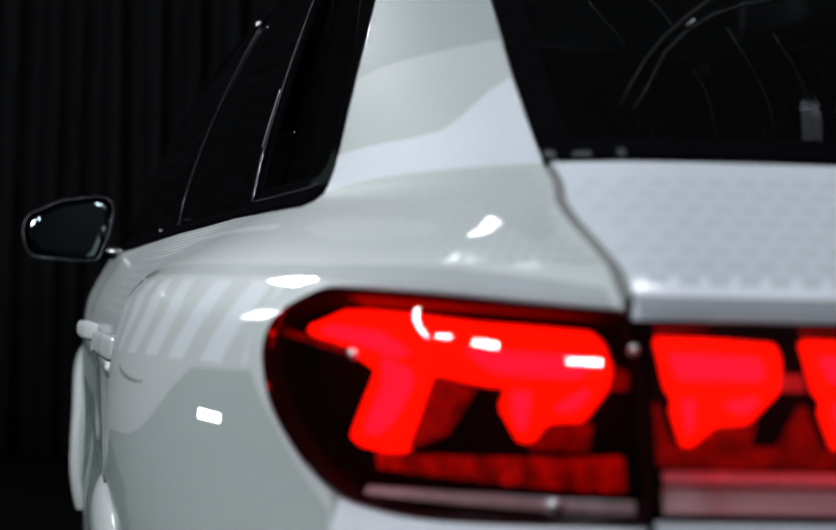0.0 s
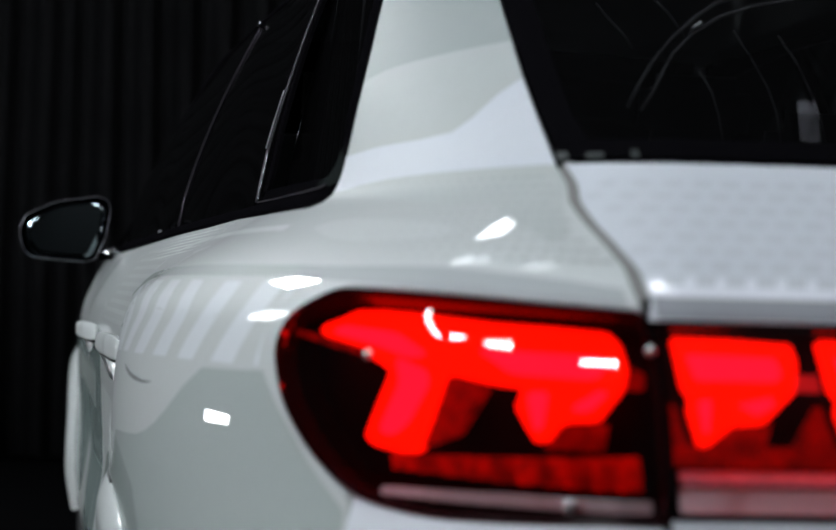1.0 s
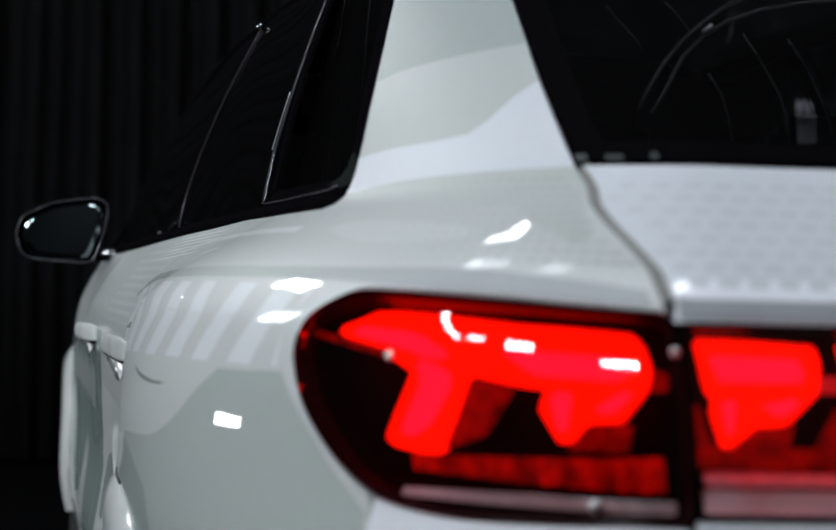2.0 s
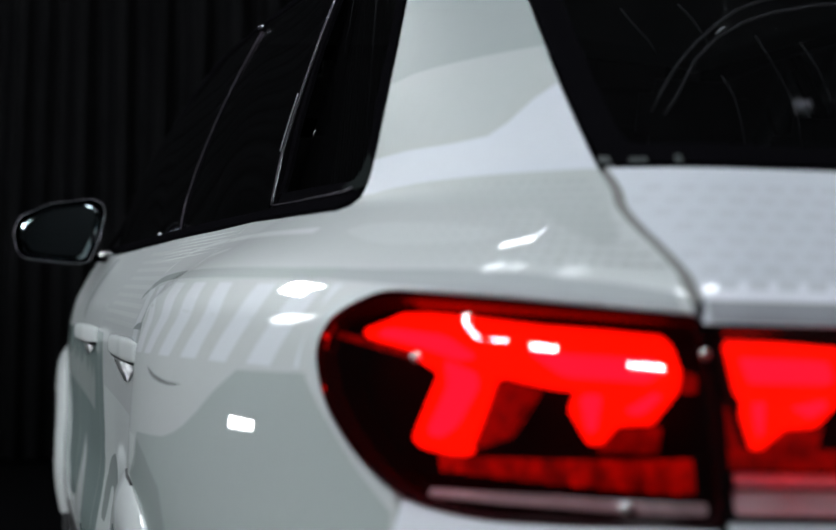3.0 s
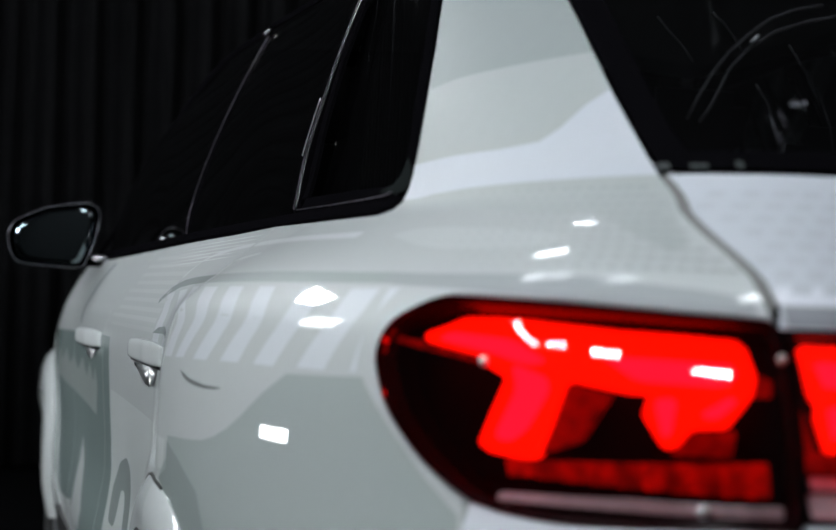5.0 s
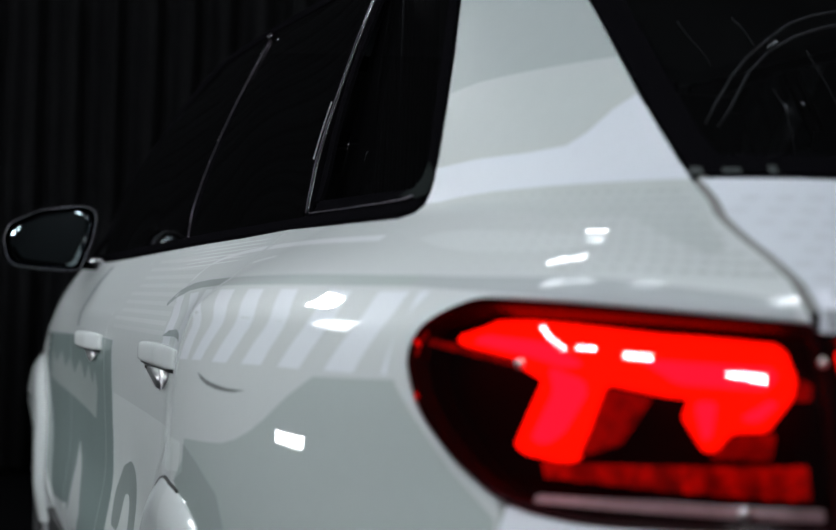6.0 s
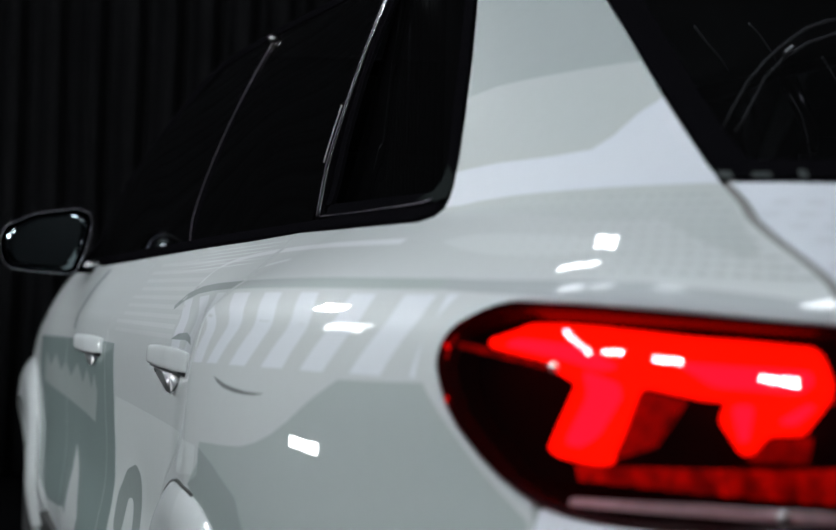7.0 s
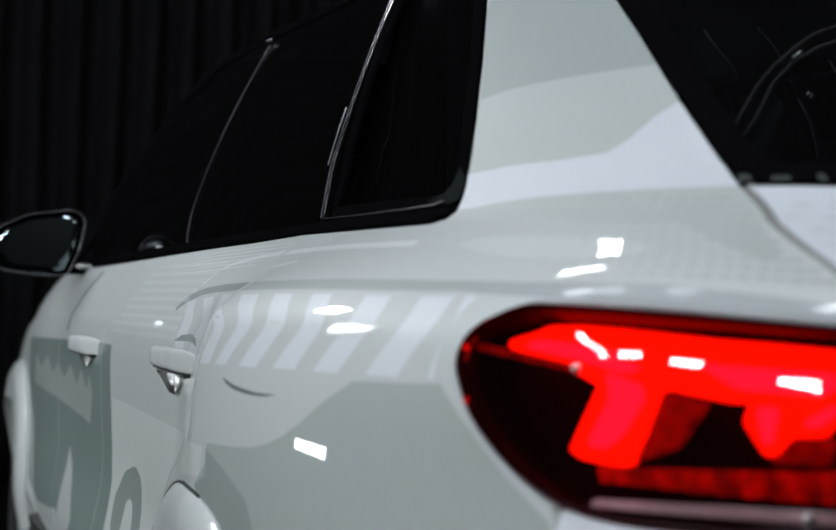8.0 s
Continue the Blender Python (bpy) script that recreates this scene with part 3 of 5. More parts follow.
    glass_f = rounded(on_side([(2.30, belt(2.3)), (2.30, 1.585), (2.72, 1.565), (3.05, 1.44), (3.34, 1.25), (3.40, belt(3.40))]), [0.006, 0.006, 0.06, 0.06, 0.03, 0.01])
    sheet("front_door_window", glass_f, TINTED, front_door, "tinted front door window", lift=-0.002, lip=0.004, surface=pane, **m)
    roof_line = on_side([(1.34, 1.584), (2.24, 1.59), (2.72, 1.570), (3.05, 1.446), (3.36, 1.25), (3.44, 1.10)])
    roof_edge = on_side([(1.34, 1.612), (2.24, 1.616), (2.80, 1.604), (3.12, 1.466), (3.42, 1.27), (3.60, 1.085)])
    sheet("window_frame", roof_line + roof_edge[::-1], BLACK_SATIN, car, "satin black upper window frame", lift=0.001, **m)
    sheet("middle_pillar", on_side([(2.244, belt(2.24)), (2.244, 1.585), (2.296, 1.585), (2.296, belt(2.3))]), BLACK_SATIN, car, "satin black middle pillar", lift=-0.001, surface=pane, **m)
    hand = -1 if mirrored else 1
    sheet("pillar_edge", on_side([(2.250, 1.136), *[(2.250, 1.16 + 0.03 * k) for k in range(14)], (2.2523, 1.568), *[(2.2523, 1.55 - 0.03 * k) for k in range(14)], (2.2523, 1.136)]), SATIN_DARK, car, "thin dark metal pillar edge", lift=0.0015, lip=0.002, surface=pane, **m)
    # a glint on the window frame, made as a short polished strip
    glint = on_side([(1.366, 1.256), (1.372, 1.30), (1.376, 1.352)])
    sheet("frame_glint", ribbon(dense(glint, 0.02, False), 0.0017), POLISHED, car, "short polished strip for a glint on the door's window frame", lift=0.0022, lip=0.002, step=0.01, surface=pane, **m)
    # beads added for the door mirror's glint in the window
    for dy, r in ((0.0, 0.0062), (-0.040, 0.0042)):
        bm = bmesh.new()
        bmesh.ops.create_uvsphere(bm, u_segments=12, v_segments=8, radius=r, matrix=Matrix.Translation((hand * -0.800, 2.455 + dy, 1.132)) @ Matrix.Diagonal((0.7, 1.6, 1.0, 1)))
        part("belt_glint", bm, POLISHED, car, "small chrome bead for the mirror's glint at the window belt")
    sheet("seal_edge", ribbon(dense(on_side([(1.31, 1.1655), (1.10, 1.166), (0.90, 1.1675), (0.815, 1.170), (0.780, 1.174)]), 0.02, False), 0.0008), SATIN_DARK, car, "thin dark metal edge of the window seal", lift=0.003, lip=0.002, step=0.01, surface=pane, **m)
    corner = [(0.834, 1.176), (0.795, 1.187), (0.777, 1.199), (0.757, 1.222)] + on_side([(0.752, 1.205), (0.744, 1.188), (0.746, 1.175), (0.775, 1.171)])
    sheet("corner_cover", corner, CORNER, car, "dark teal grey cover in the quarter window's corner", lift=0.0012, lip=0.002, step=0.01, **m)
    stud = pane_at(along(2.255, 1.574), 1.574) + pane_up(along(2.255, 1.574), 1.574) * 0.006
    for s in (-0.010, 0.010):
        bm = bmesh.new()
        bmesh.ops.create_uvsphere(bm, u_segments=10, v_segments=8, radius=0.0045, matrix=Matrix.Translation(((1 if not mirrored else -1) * stud.x, stud.y + s, stud.z)))
        part("frame_clip", bm, CHROME, car, "small chrome frame clip")
    bar = on_side([(1.328, 1.167), (1.338, 1.25), (1.346, 1.345), (1.354, 1.48), (1.362, 1.580)])
    sheet("window_bar", ribbon(dense(bar, 0.03, False), 0.020), BLACK_SATIN, car, "satin black window divider bar", lift=0.0005, surface=pane, **m)
    sheet("bar_edge", ribbon(dense([(q - 0.0075, z) for q, z in bar], 0.03, False), 0.0024), SATIN, car, "thin satin bar edge", lift=0.0022, lip=0.002, step=0.01, surface=pane, **m)
    sheet("bar_edge", ribbon(dense([(q + 0.0065, z) for q, z in bar], 0.03, False), 0.0020), SATIN_DARK, car, "thin dark metal bar edge", lift=0.0022, lip=0.002, step=0.01, surface=pane, **m)

    # bow handles
    def handle(y0, y1, z, door, wedge=1.0):
        flip = -1 if mirrored else 1
        bm, rings, n, k = bmesh.new(), [], 22, 24
        for i in range(n + 1):
            t = i / n
            y = y0 + (y1 - y0) * t
            q = along(y, z)
            p, nn = skin(q, z), normal(q, z)
            rise = 0.027 * min(1.0, (t * 1.15) ** 0.7) * min(1.0, (1 - t) * 14 + 0.1) ** 0.5
            end = 1.0 - 0.25 * abs(2 * t - 1) ** 3
            up = Vector((0, 0, 1))
            ring = []
            for j in range(k):
                a = 2 * math.pi * j / k
                c, s = math.cos(a), math.sin(a)
                c, s = math.copysign(abs(c) ** 0.55, c), math.copysign(abs(s) ** (0.35 if s < 0 else 0.75), s)
                v = p + nn * (rise + (0.002 + 0.011 * min(1.0, 2.5 * t)) * c) + up * ((0.020 - 0.002 * t) * end * s)
                ring.append(bm.verts.new((v.x * flip, v.y, v.z)))
            rings.append(ring)
        for a, b in zip(rings, rings[1:]):
            for j in range(k):
                bm.faces.new((a[j], a[(j + 1) % k], b[(j + 1) % k], b[j]))
        bm.faces.new(rings[0])
        bm.faces.new(rings[-1])
        bmesh.ops.recalc_face_normals(bm, faces=bm.faces[:])
        part("door_handle", bm, PAINT, door, "white bow door handle")
        # a black strip standing in for the shade under the bow
        bm, rows = bmesh.new(), []
        for i in range(9):
            t = 0.12 + 0.86 * i / 8
            q = along(y0 + (y1 - y0) * t, z)
            p, nn = skin(q, z), normal(q, z)
            rise = 0.027 * min(1.0, (t * 1.15) ** 0.7) * min(1.0, (1 - t) * 14 + 0.1) ** 0.5
            row = []
            for dn, dz in ((-0.002, 0), (rise + 0.008, 0), (rise + 0.008, -0.0022), (-0.002, -0.0065)):
                v = p + nn * dn + Vector((0, 0, dz - (0.020 - 0.002 * t) * (1.0 - 0.25 * abs(2 * t - 1) ** 3)))
                row.append(bm.verts.new((v.x * flip, v.y, v.z)))
            rows.append(row)
        for a, b in zip(rows, rows[1:]):
            for j in range(4):
                bm.faces.new((a[j], a[(j + 1) % 4], b[(j + 1) % 4], b[j]))
        bm.faces.new(rows[0])
        bm.faces.new(rows[-1])
        bmesh.ops.recalc_face_normals(bm, faces=bm.faces[:])
        part("handle_shade", bm, BLACK_MATT, door, "black strip for the shade under the handle", flat=True)
        # the polished wedge under the handle's rear end
        bm = bmesh.new()
        q = along(y1 - 0.11, z)
        p, nn = skin(q, z), normal(q, z)
        top, tip = [], []
        for dy, dn in ((-0.060, -0.004), (0.060, -0.004), (0.070, 0.032), (-0.045, 0.022)):
            dy, dn = dy * wedge, dn * wedge
            v = p + nn * dn + Vector((0, dy, -0.021))
            top.append(bm.verts.new((v.x * flip, v.y, v.z)))
            v = p + nn * (0.011 + dn * 0.15) + Vector((0, dy * 0.2, -0.021 - 0.037 * wedge))
            tip.append(bm.verts.new((v.x * flip, v.y, v.z)))
        for j in range(4):
            bm.faces.new((top[j], top[(j + 1) % 4], tip[(j + 1) % 4], tip[j]))
        bm.faces.new(top)
        bm.faces.new(tip)
        bmesh.ops.recalc_face_normals(bm, faces=bm.faces[:])
        bmesh.ops.bevel(bm, geom=bm.edges[:], offset=0.003, segments=2, affect="EDGES")
        part("handle_wedge", bm, DARK_CHROME, door, "brushed chrome wedge under the handle")
    handle(1.225, 1.505, 0.926, rear_door)
    handle(2.345, 2.56, 0.914, front_door, 0.7)
    return panel, rear_door, front_door, front_wing


LIP_SHADE = satin_vinyl("lip_shade_grey", (0.30, 0.31, 0.34))
CONTACT = material("grey_contact_metal", (0.045, 0.055, 0.055), rough=0.4, grain=0.2, grain_size=200)
SEAM_GREY = material("seam_shade_grey", (0.21, 0.21, 0.205), rough=0.7, grain=0.1, grain_size=200)
RECESS_SHADE = material("recess_shade_grey", (0.10, 0.11, 0.11), rough=0.6, grain=0.2, grain_size=200)
DASH = satin_vinyl("printed_grey", (0.55, 0.575, 0.625))
PANEL_DASH = satin_vinyl("printed_soft_grey", (0.385, 0.412, 0.42))
DOOR_DASH = satin_vinyl("printed_pale_grey", (0.50, 0.53, 0.535))
DULL_STRIP = material("dull_reflector", (0.42, 0.30, 0.32), rough=0.3, grain=0.35, grain_size=60)
PINK_STRIP = material("pink_reflector", (0.66, 0.34, 0.42), rough=0.25, grain=0.3, grain_size=70)
BUMPER_WHITE = vinyl("bumper_white_wrap", (0.78, 0.80, 0.87))
SWEEP_HIGHLIGHT = vinyl("sweep_highlight_white", (0.75, 0.78, 0.80))
LED_LINK = glow("pink_link_glow", (1.0, 0.35, 0.45), 0.30, 0.4)
PALE = vinyl("paler_grey_wrap", (0.625, 0.655, 0.66))
STRIPE = vinyl("stripe_white_wrap", (0.71, 0.74, 0.78))
RIM_METAL = material("blackened_rim_metal", (0.18, 0.18, 0.20), rough=0.3, metal=1.0)
ARC_GREY = material("arc_grey", (0.07, 0.07, 0.07), rough=0.7, grain=0.3, grain_size=200)
MARK_GREY = material("mark_grey", (0.8, 0.8, 0.78), rough=0.7, grain=0.2, grain_size=300)
CORNER = material("teal_grey_plastic", (0.014, 0.017, 0.017), rough=0.85, grain=0.1, grain_size=150, specular=0.0)
POLISHED = material("polished_aluminium", (0.85, 0.86, 0.88), rough=0.3, metal=1.0)
DARK_RED = material("red_glow_rim", (0.028, 0.001, 0.003), rough=0.2, grain=0.2, grain_size=120)
DARK_CHROME = material("brushed_chrome", (0.50, 0.51, 0.52), rough=0.38, metal=1.0)
LEFT = body_side(False)
RIGHT = body_side(True)

# tailgate, with the recess of the light bar across it
def bar_shape(low, high, back):
    """A loop across the tailgate between the lamps' joints."""
    side = [(joint(z) - back, z) for z in (low, *[z for z in JOINT_Z if low + 0.005 < z < high - 0.005], high)]
    return side + other(side)


bar_hole = bar_shape(0.836, 1.019, 0.003)
side_line = [(0.0765, 0.62), *[(joint(z), z) for z in JOINT_Z], *SEAM[2:7]]
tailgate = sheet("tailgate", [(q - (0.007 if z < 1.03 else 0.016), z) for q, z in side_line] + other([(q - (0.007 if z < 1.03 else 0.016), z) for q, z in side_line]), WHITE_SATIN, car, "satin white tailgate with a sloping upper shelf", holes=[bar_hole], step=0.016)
glass_side = [(0.283, 1.186), (0.302, 1.24), (0.315, 1.298), (0.344, 1.45), (0.362, 1.60)]
rear_glass = sheet("rear_window", glass_side + other(glass_side), REAR_TINT, tailgate, "black tinted rear window", lift=-0.002, lip=0.006)
rim = [(0.225, 1.208), (0.242, 1.24), (0.252, 1.298), (0.276, 1.45), (0.286, 1.575)]
rim = rim + other(rim)
sheet("window_surround", glass_side + other(glass_side), BLACK_SATIN, tailgate, "gloss black rear window surround", holes=[rim], lift=0.001, lip=0.008, step=0.014)
# small contacts along the rear window's lower edge
for mirrored in (False, True):
    for q, z, a, b in ((0.143, 1.1885, 0.007, 0.0042), (0.216, 1.1875, 0.016, 0.0022), (0.275, 1.1880, 0.010, 0.0035)):
        sheet("window_contact", rounded([(q - a, z - b), (q + a, z - b), (q + a, z + b), (q - a, z + b)], 0.003, 3), CONTACT, tailgate, "small grey contact at the rear window's edge", lift=0.003, lip=0.002, step=0.008, mirrored=mirrored)
# bumper
edge = [(0.0805, 0.615), (0.0805, 0.828), *[p for p in grow(LAMP, 0.005)[::-1] if p[1] < 0.834 and 0.09 < p[0] < 0.4235], (0.4247, 0.80), (0.4297, 0.77)] + curve_y([(0.2997, 0.7195), (0.5497, 0.6593), (0.70, 0.5563), (0.80, 0.46), (0.82, 0.34)])
bumper = sheet("rear_bumper", edge + other(edge), BUMPER_WHITE, car, "glossy white rear bumper")

# filler strip added behind the bumper's upper edge, so that the joint stays pale
for mirrored in (False, True):
    joint_line = dense([(0.4248, 0.826), (0.4248, 0.80), (0.4297, 0.77)] + curve_y([(0.2998, 0.7197), (0.5498, 0.6595), (0.70, 0.5565)]), 0.02, False)
    sheet("bumper_joint", ribbon(joint_line, 0.016), GREY, car, "grey filler strip added behind the bumper's joint", lift=-0.0012, lip=0.002, step=0.012, mirrored=mirrored)

# ---- tail lamps ----
MAIN = [(0.499, 0.997), (0.498, 1.007), (0.477, 1.017), (0.463, 1.026), (0.424, 1.026), (0.351, 1.021), (0.282, 1.016), (0.218, 1.014), (0.148, 1.010), (0.135, 1.001), (0.122, 0.975), (0.125, 0.959), (0.158, 0.924), (0.197, 0.921), (0.214, 0.902), (0.224, 0.900),
        (0.247, 0.932), (0.240, 0.952), (0.270, 0.952), (0.301, 0.956), (0.333, 0.961), (0.348, 0.912), (0.361, 0.881), (0.372, 0.877), (0.408, 0.881), (0.420, 0.889), (0.394, 0.959), (0.432, 0.977), (0.484, 0.988)]
BLOCK = [(0.000, 1.007), (0.050, 1.006), (0.116, 1.002), (0.122, 0.985), (0.119, 0.957), (0.088, 0.926), (0.058, 0.924), (0.0355, 0.904), (0.028, 0.905), (0.016, 0.940), (0.020, 0.949), (0.011, 0.959), (0.004, 0.990)]
HEARTS = ([(0.388, 0.974), (0.349, 0.962), (0.345, 0.949), (0.367, 0.907), (0.386, 0.893), (0.401, 0.897), (0.379, 0.949)],
          [(0.294, 0.987), (0.151, 0.985), (0.144, 0.975), (0.158, 0.963), (0.252, 0.964)],
          [(0.478, 0.996), (0.466, 1.006), (0.391, 0.999), (0.349, 0.978), (0.371, 0.973), (0.407, 0.983)],
          [(0.234, 0.948), (0.209, 0.950), (0.216, 0.914), (0.224, 0.912)],
          [(0.187, 0.934), (0.152, 0.954), (0.143, 0.951), (0.166, 0.931)])
DIM = ([(0.124, 0.979), (0.101, 0.972), (0.102, 0.957), (0.126, 0.957)],
       [(0.339, 0.958), (0.288, 0.951), (0.320, 0.901), (0.362, 0.885)],
       [(0.213, 0.917), (0.147, 0.923), (0.153, 0.897), (0.222, 0.895)],
       [(0.416, 1.033), (0.381, 1.033), (0.375, 1.027), (0.410, 1.027)],
       [(0.490, 1.034), (0.452, 1.033), (0.449, 1.028), (0.482, 1.029)])


def tail_lamp(mirrored):
    m = dict(mirrored=mirrored)
    bowl = sheet("tail_lamp", grow(LAMP, -0.001), LAMP_BOWL, car, "lit red tail lamp in a dark housing", lift=-0.055, lip=-0.054, **m)
    ring = dense(grow(LAMP, 0.001), 0.01)
    lens_upper, lens_lower = [p for p in ring if p[1] > 0.853], [p for p in ring if p[1] <= 0.853]
    sheet("lamp_lens", lens_upper, RED_LENS, bowl, "clear red lamp lens", lift=0.003, lip=0.006, **m)
    sheet("clear_lens", lens_lower, CLEAR_LENS, bowl, "clear lower lamp lens", lift=0.003, lip=0.006, **m)
    # the lamp's red glow on its rim is put into the rim's colour
    sheet("lamp_rim", grow(LAMP, 0.003), DARK_RED, bowl, "lamp rim coloured dark red for the glow at its edge", holes=[grow(LAMP, -0.004)], lift=-0.001, lip=0.02, step=0.012, **m)
    sheet("light_guide", rounded(MAIN, 0.005), LED, bowl, "glowing red angular light guide", lift=-0.016, lip=0.018, step=0.01, **m)
    for heart in HEARTS:
        sheet("light_heart", rounded(heart, 0.010), LED_HEART, bowl, "brighter red heart of the guide", lift=-0.0135, lip=0.002, step=0.01, **m)
    # reflectors glow by themselves, for red light thrown about inside the lamp
    for k in range(10):
        a, b = 0.398 - 0.029 * k, 0.398 - 0.029 * (k + 1) + 0.0004
        tall = 0.876 + 0.0018 * k
        sheet("dim_reflector", rounded([(a, tall), (b, tall + 0.0018), (b - 0.004, 0.861), (a - 0.004, 0.859)], 0.003), LED_LOW if k % 3 != 1 else LED_DIM, bowl, "dim red reflector given its own glow", lift=-0.027 - 0.001 * (k % 2), lip=0.010, step=0.015, **m)
    for dim in DIM:
        sheet("dim_reflector", rounded(dim, 0.004), LED_DIM, bowl, "dim red reflector given its own glow", lift=-0.029, lip=0.010, step=0.015, **m)
    # beads added in place of glints on the lens
    for q, z, r in ((0.405, 0.9725, 0.0055), (0.178, 0.844, 0.0065), (0.094, 0.990, 0.005)):
        bm, p = bmesh.new(), skin(q, z) + normal(q, z) * 0.004
        bmesh.ops.create_uvsphere(bm, u_segments=12, v_segments=8, radius=r, matrix=Matrix.Translation((-p.x if mirrored else p.x, p.y, p.z)) @ Matrix.Diagonal((1, 0.5, 1, 1)))
        part("lens_glint", bm, POLISHED, bowl, "small polished bead standing in for a glint on the lens")
    # red reflections at the lens edge, made as small glowing pieces
    sheet("edge_glow", ribbon(dense([(0.5295, 1.003), (0.5335, 0.985), (0.5345, 0.968), (0.529, 0.945)], 0.006, False), 0.004), LED_DIM, bowl, "thin glowing strip for the red reflection at the lamp's edge", lift=-0.002, lip=0.004, step=0.006, **m)
    for z, q in ((0.988, 0.5335), (0.930, 0.5225)):
        sheet("edge_glint", rounded([(q - 0.003, z - 0.003), (q + 0.002, z - 0.003), (q + 0.003, z + 0.004), (q - 0.002, z + 0.004)], 0.002), RED_GLINT, bowl, "small glowing patch for a red glint at the lamp's edge", lift=-0.001, lip=0.003, step=0.004, **m)
    sheet("light_line", ribbon([(0.53, 0.994), (0.478, 0.985), (0.421, 0.975)], 0.008), LED_DIM, bowl, "thin red light line", lift=-0.012, lip=0.006, **m)
    sheet("reflector_strip", rounded([(0.391, 0.843), (0.263, 0.850), (0.092, 0.853), (0.092, 0.841), (0.263, 0.838), (0.395, 0.834)], 0.004), DULL_STRIP, bowl, "dull grey reversing light strip", lift=-0.010, lip=0.012, **m)


tail_lamp(False)
tail_lamp(True)
bar_loop = bar_shape(0.838, 1.017, 0.0045)
light_bar = sheet("light_bar", bar_loop, LAMP_BOWL, tailgate, "lit red light bar across the tailgate", lift=-0.055, lip=-0.054)
sheet("bar_lens", bar_shape(0.884, 1.018, 0.004), RED_LENS, tailgate, "clear red lens of the light bar", lift=0.003, lip=0.006)
sheet("clear_lens", bar_shape(0.837, 0.882, 0.004), CLEAR_LENS, tailgate, "clear lower lens of the light bar", lift=0.003, lip=0.006)
sheet("bar_rim", grow(bar_loop, 0.002), BLACK_GLOSS, tailgate, "black rim of the light bar", holes=[grow(bar_loop, -0.005)], lift=-0.001, lip=0.02, step=0.012)
for mirrored in (False, True):
    for k in range(3):
        block = [(across(0.503 - 0.143 * k - dx, z), z) for dx, z in BLOCK]
        sheet("light_block", rounded(block, 0.006), LED, tailgate, "glowing red light block", lift=-0.016, lip=0.018, step=0.012, mirrored=mirrored)
        for shape in (((0.014, 0.990), (0.100, 0.988), (0.106, 0.972), (0.100, 0.966), (0.024, 0.966)), ((0.026, 0.947), (0.040, 0.949), (0.036, 0.918), (0.031, 0.917)), ((0.064, 0.944), (0.096, 0.952), (0.098, 0.944), (0.082, 0.934))):
            heart = [(across(0.503 - 0.143 * k - dx, z), z) for dx, z in shape]
            sheet("block_heart", rounded(heart, 0.006), LED_HEART, tailgate, "brighter red heart of the block", lift=-0.0135, lip=0.002, step=0.012, mirrored=mirrored)
    # link and reflectors given a glow, for light spilling from the blocks
    for k in range(3):
        x = 0.503 - 0.143 * k
        for name, mat, label, loop, deep in (("light_link", LED_LINK, "pink link between the blocks, given its own glow", ((0.120, 0.974), (0.143, 0.974), (0.146, 0.958), (0.118, 0.958)), -0.024),
                                             ("dim_reflector", LED_DIM, "dim red reflector given its own glow", ((0.052, 0.930), (0.100, 0.930), (0.092, 0.903), (0.040, 0.903)), -0.030),
                                             ("dim_reflector", LED_DIM, "dim red reflector given its own glow", ((-0.002, 0.945), (0.004, 0.945), (0.018, 0.903), (-0.026, 0.903)), -0.030)):
            loop = [(across(max(0.01, x - dx), z), z) for dx, z in loop]
            if loop[1][0] < joint(loop[1][1]) - 0.008:
                sheet(name, [(min(q, joint(z) - 0.008), z) for q, z in loop], mat, tailgate, label, lift=deep, lip=0.006, step=0.012, mirrored=mirrored)
    sheet("bar_strip", rounded([(across(0.498, 0.85), 0.866), (across(0.03, 0.85), 0.866), (across(0.03, 0.84), 0.843), (across(0.498, 0.84), 0.843)], 0.004), PALE_STRIP, tailgate, "pale reversing light strip", lift=-0.002, lip=0.006, step=0.01, bulge=lambda q, z: -0.9 * (z - 0.843), mirrored=mirrored)
    sheet("bar_strip", rounded([(across(0.498, 0.85), 0.882), (across(0.03, 0.85), 0.882), (across(0.03, 0.84), 0.869), (across(0.498, 0.84), 0.869)], 0.004), PINK_STRIP, tailgate, "pink tinted reversing light strip", lift=-0.004, lip=0.006, step=0.01, bulge=lambda q, z: -0.9 * (z - 0.869), mirrored=mirrored)
    sheet("bar_reflector", rounded([(across(0.50, 0.88), 0.906), (across(0.03, 0.88), 0.906), (across(0.03, 0.87), 0.886), (across(0.50, 0.87), 0.886)], 0.004), LED_DIM, tailgate, "dim red reflector given its own glow", lift=-0.030, lip=0.010, mirrored=mirrored)


# ---- roof, windscreen, bonnet and nose ----
def loft(name, rows, mat, parent, label="", thick=0.012):
    """A plate through rows of points."""
    bm = bmesh.new()
    grid = [[bm.verts.new(p) for p in row] for row in rows]
    for a, b in zip(grid, grid[1:]):
        for k in range(len(a) - 1):
            bm.faces.new((a[k], a[k + 1], b[k + 1], b[k]))
    bmesh.ops.recalc_face_normals(bm, faces=bm.faces[:])
    if sum(f.normal.z for f in bm.faces) < 0:
        bmesh.ops.reverse_faces(bm, faces=bm.faces[:])
    bmesh.ops.solidify(bm, geom=bm.faces[:], thickness=thick)
    return part(name, bm, mat, parent, label)


def bow(y, z, w, crown, n=16, fall=0.0):
    return [(w * (2 * k / n - 1), y - fall * (2 * k / n - 1) ** 2, z + crown * (1 - (2 * k / n - 1) ** 2)) for k in range(n + 1)]


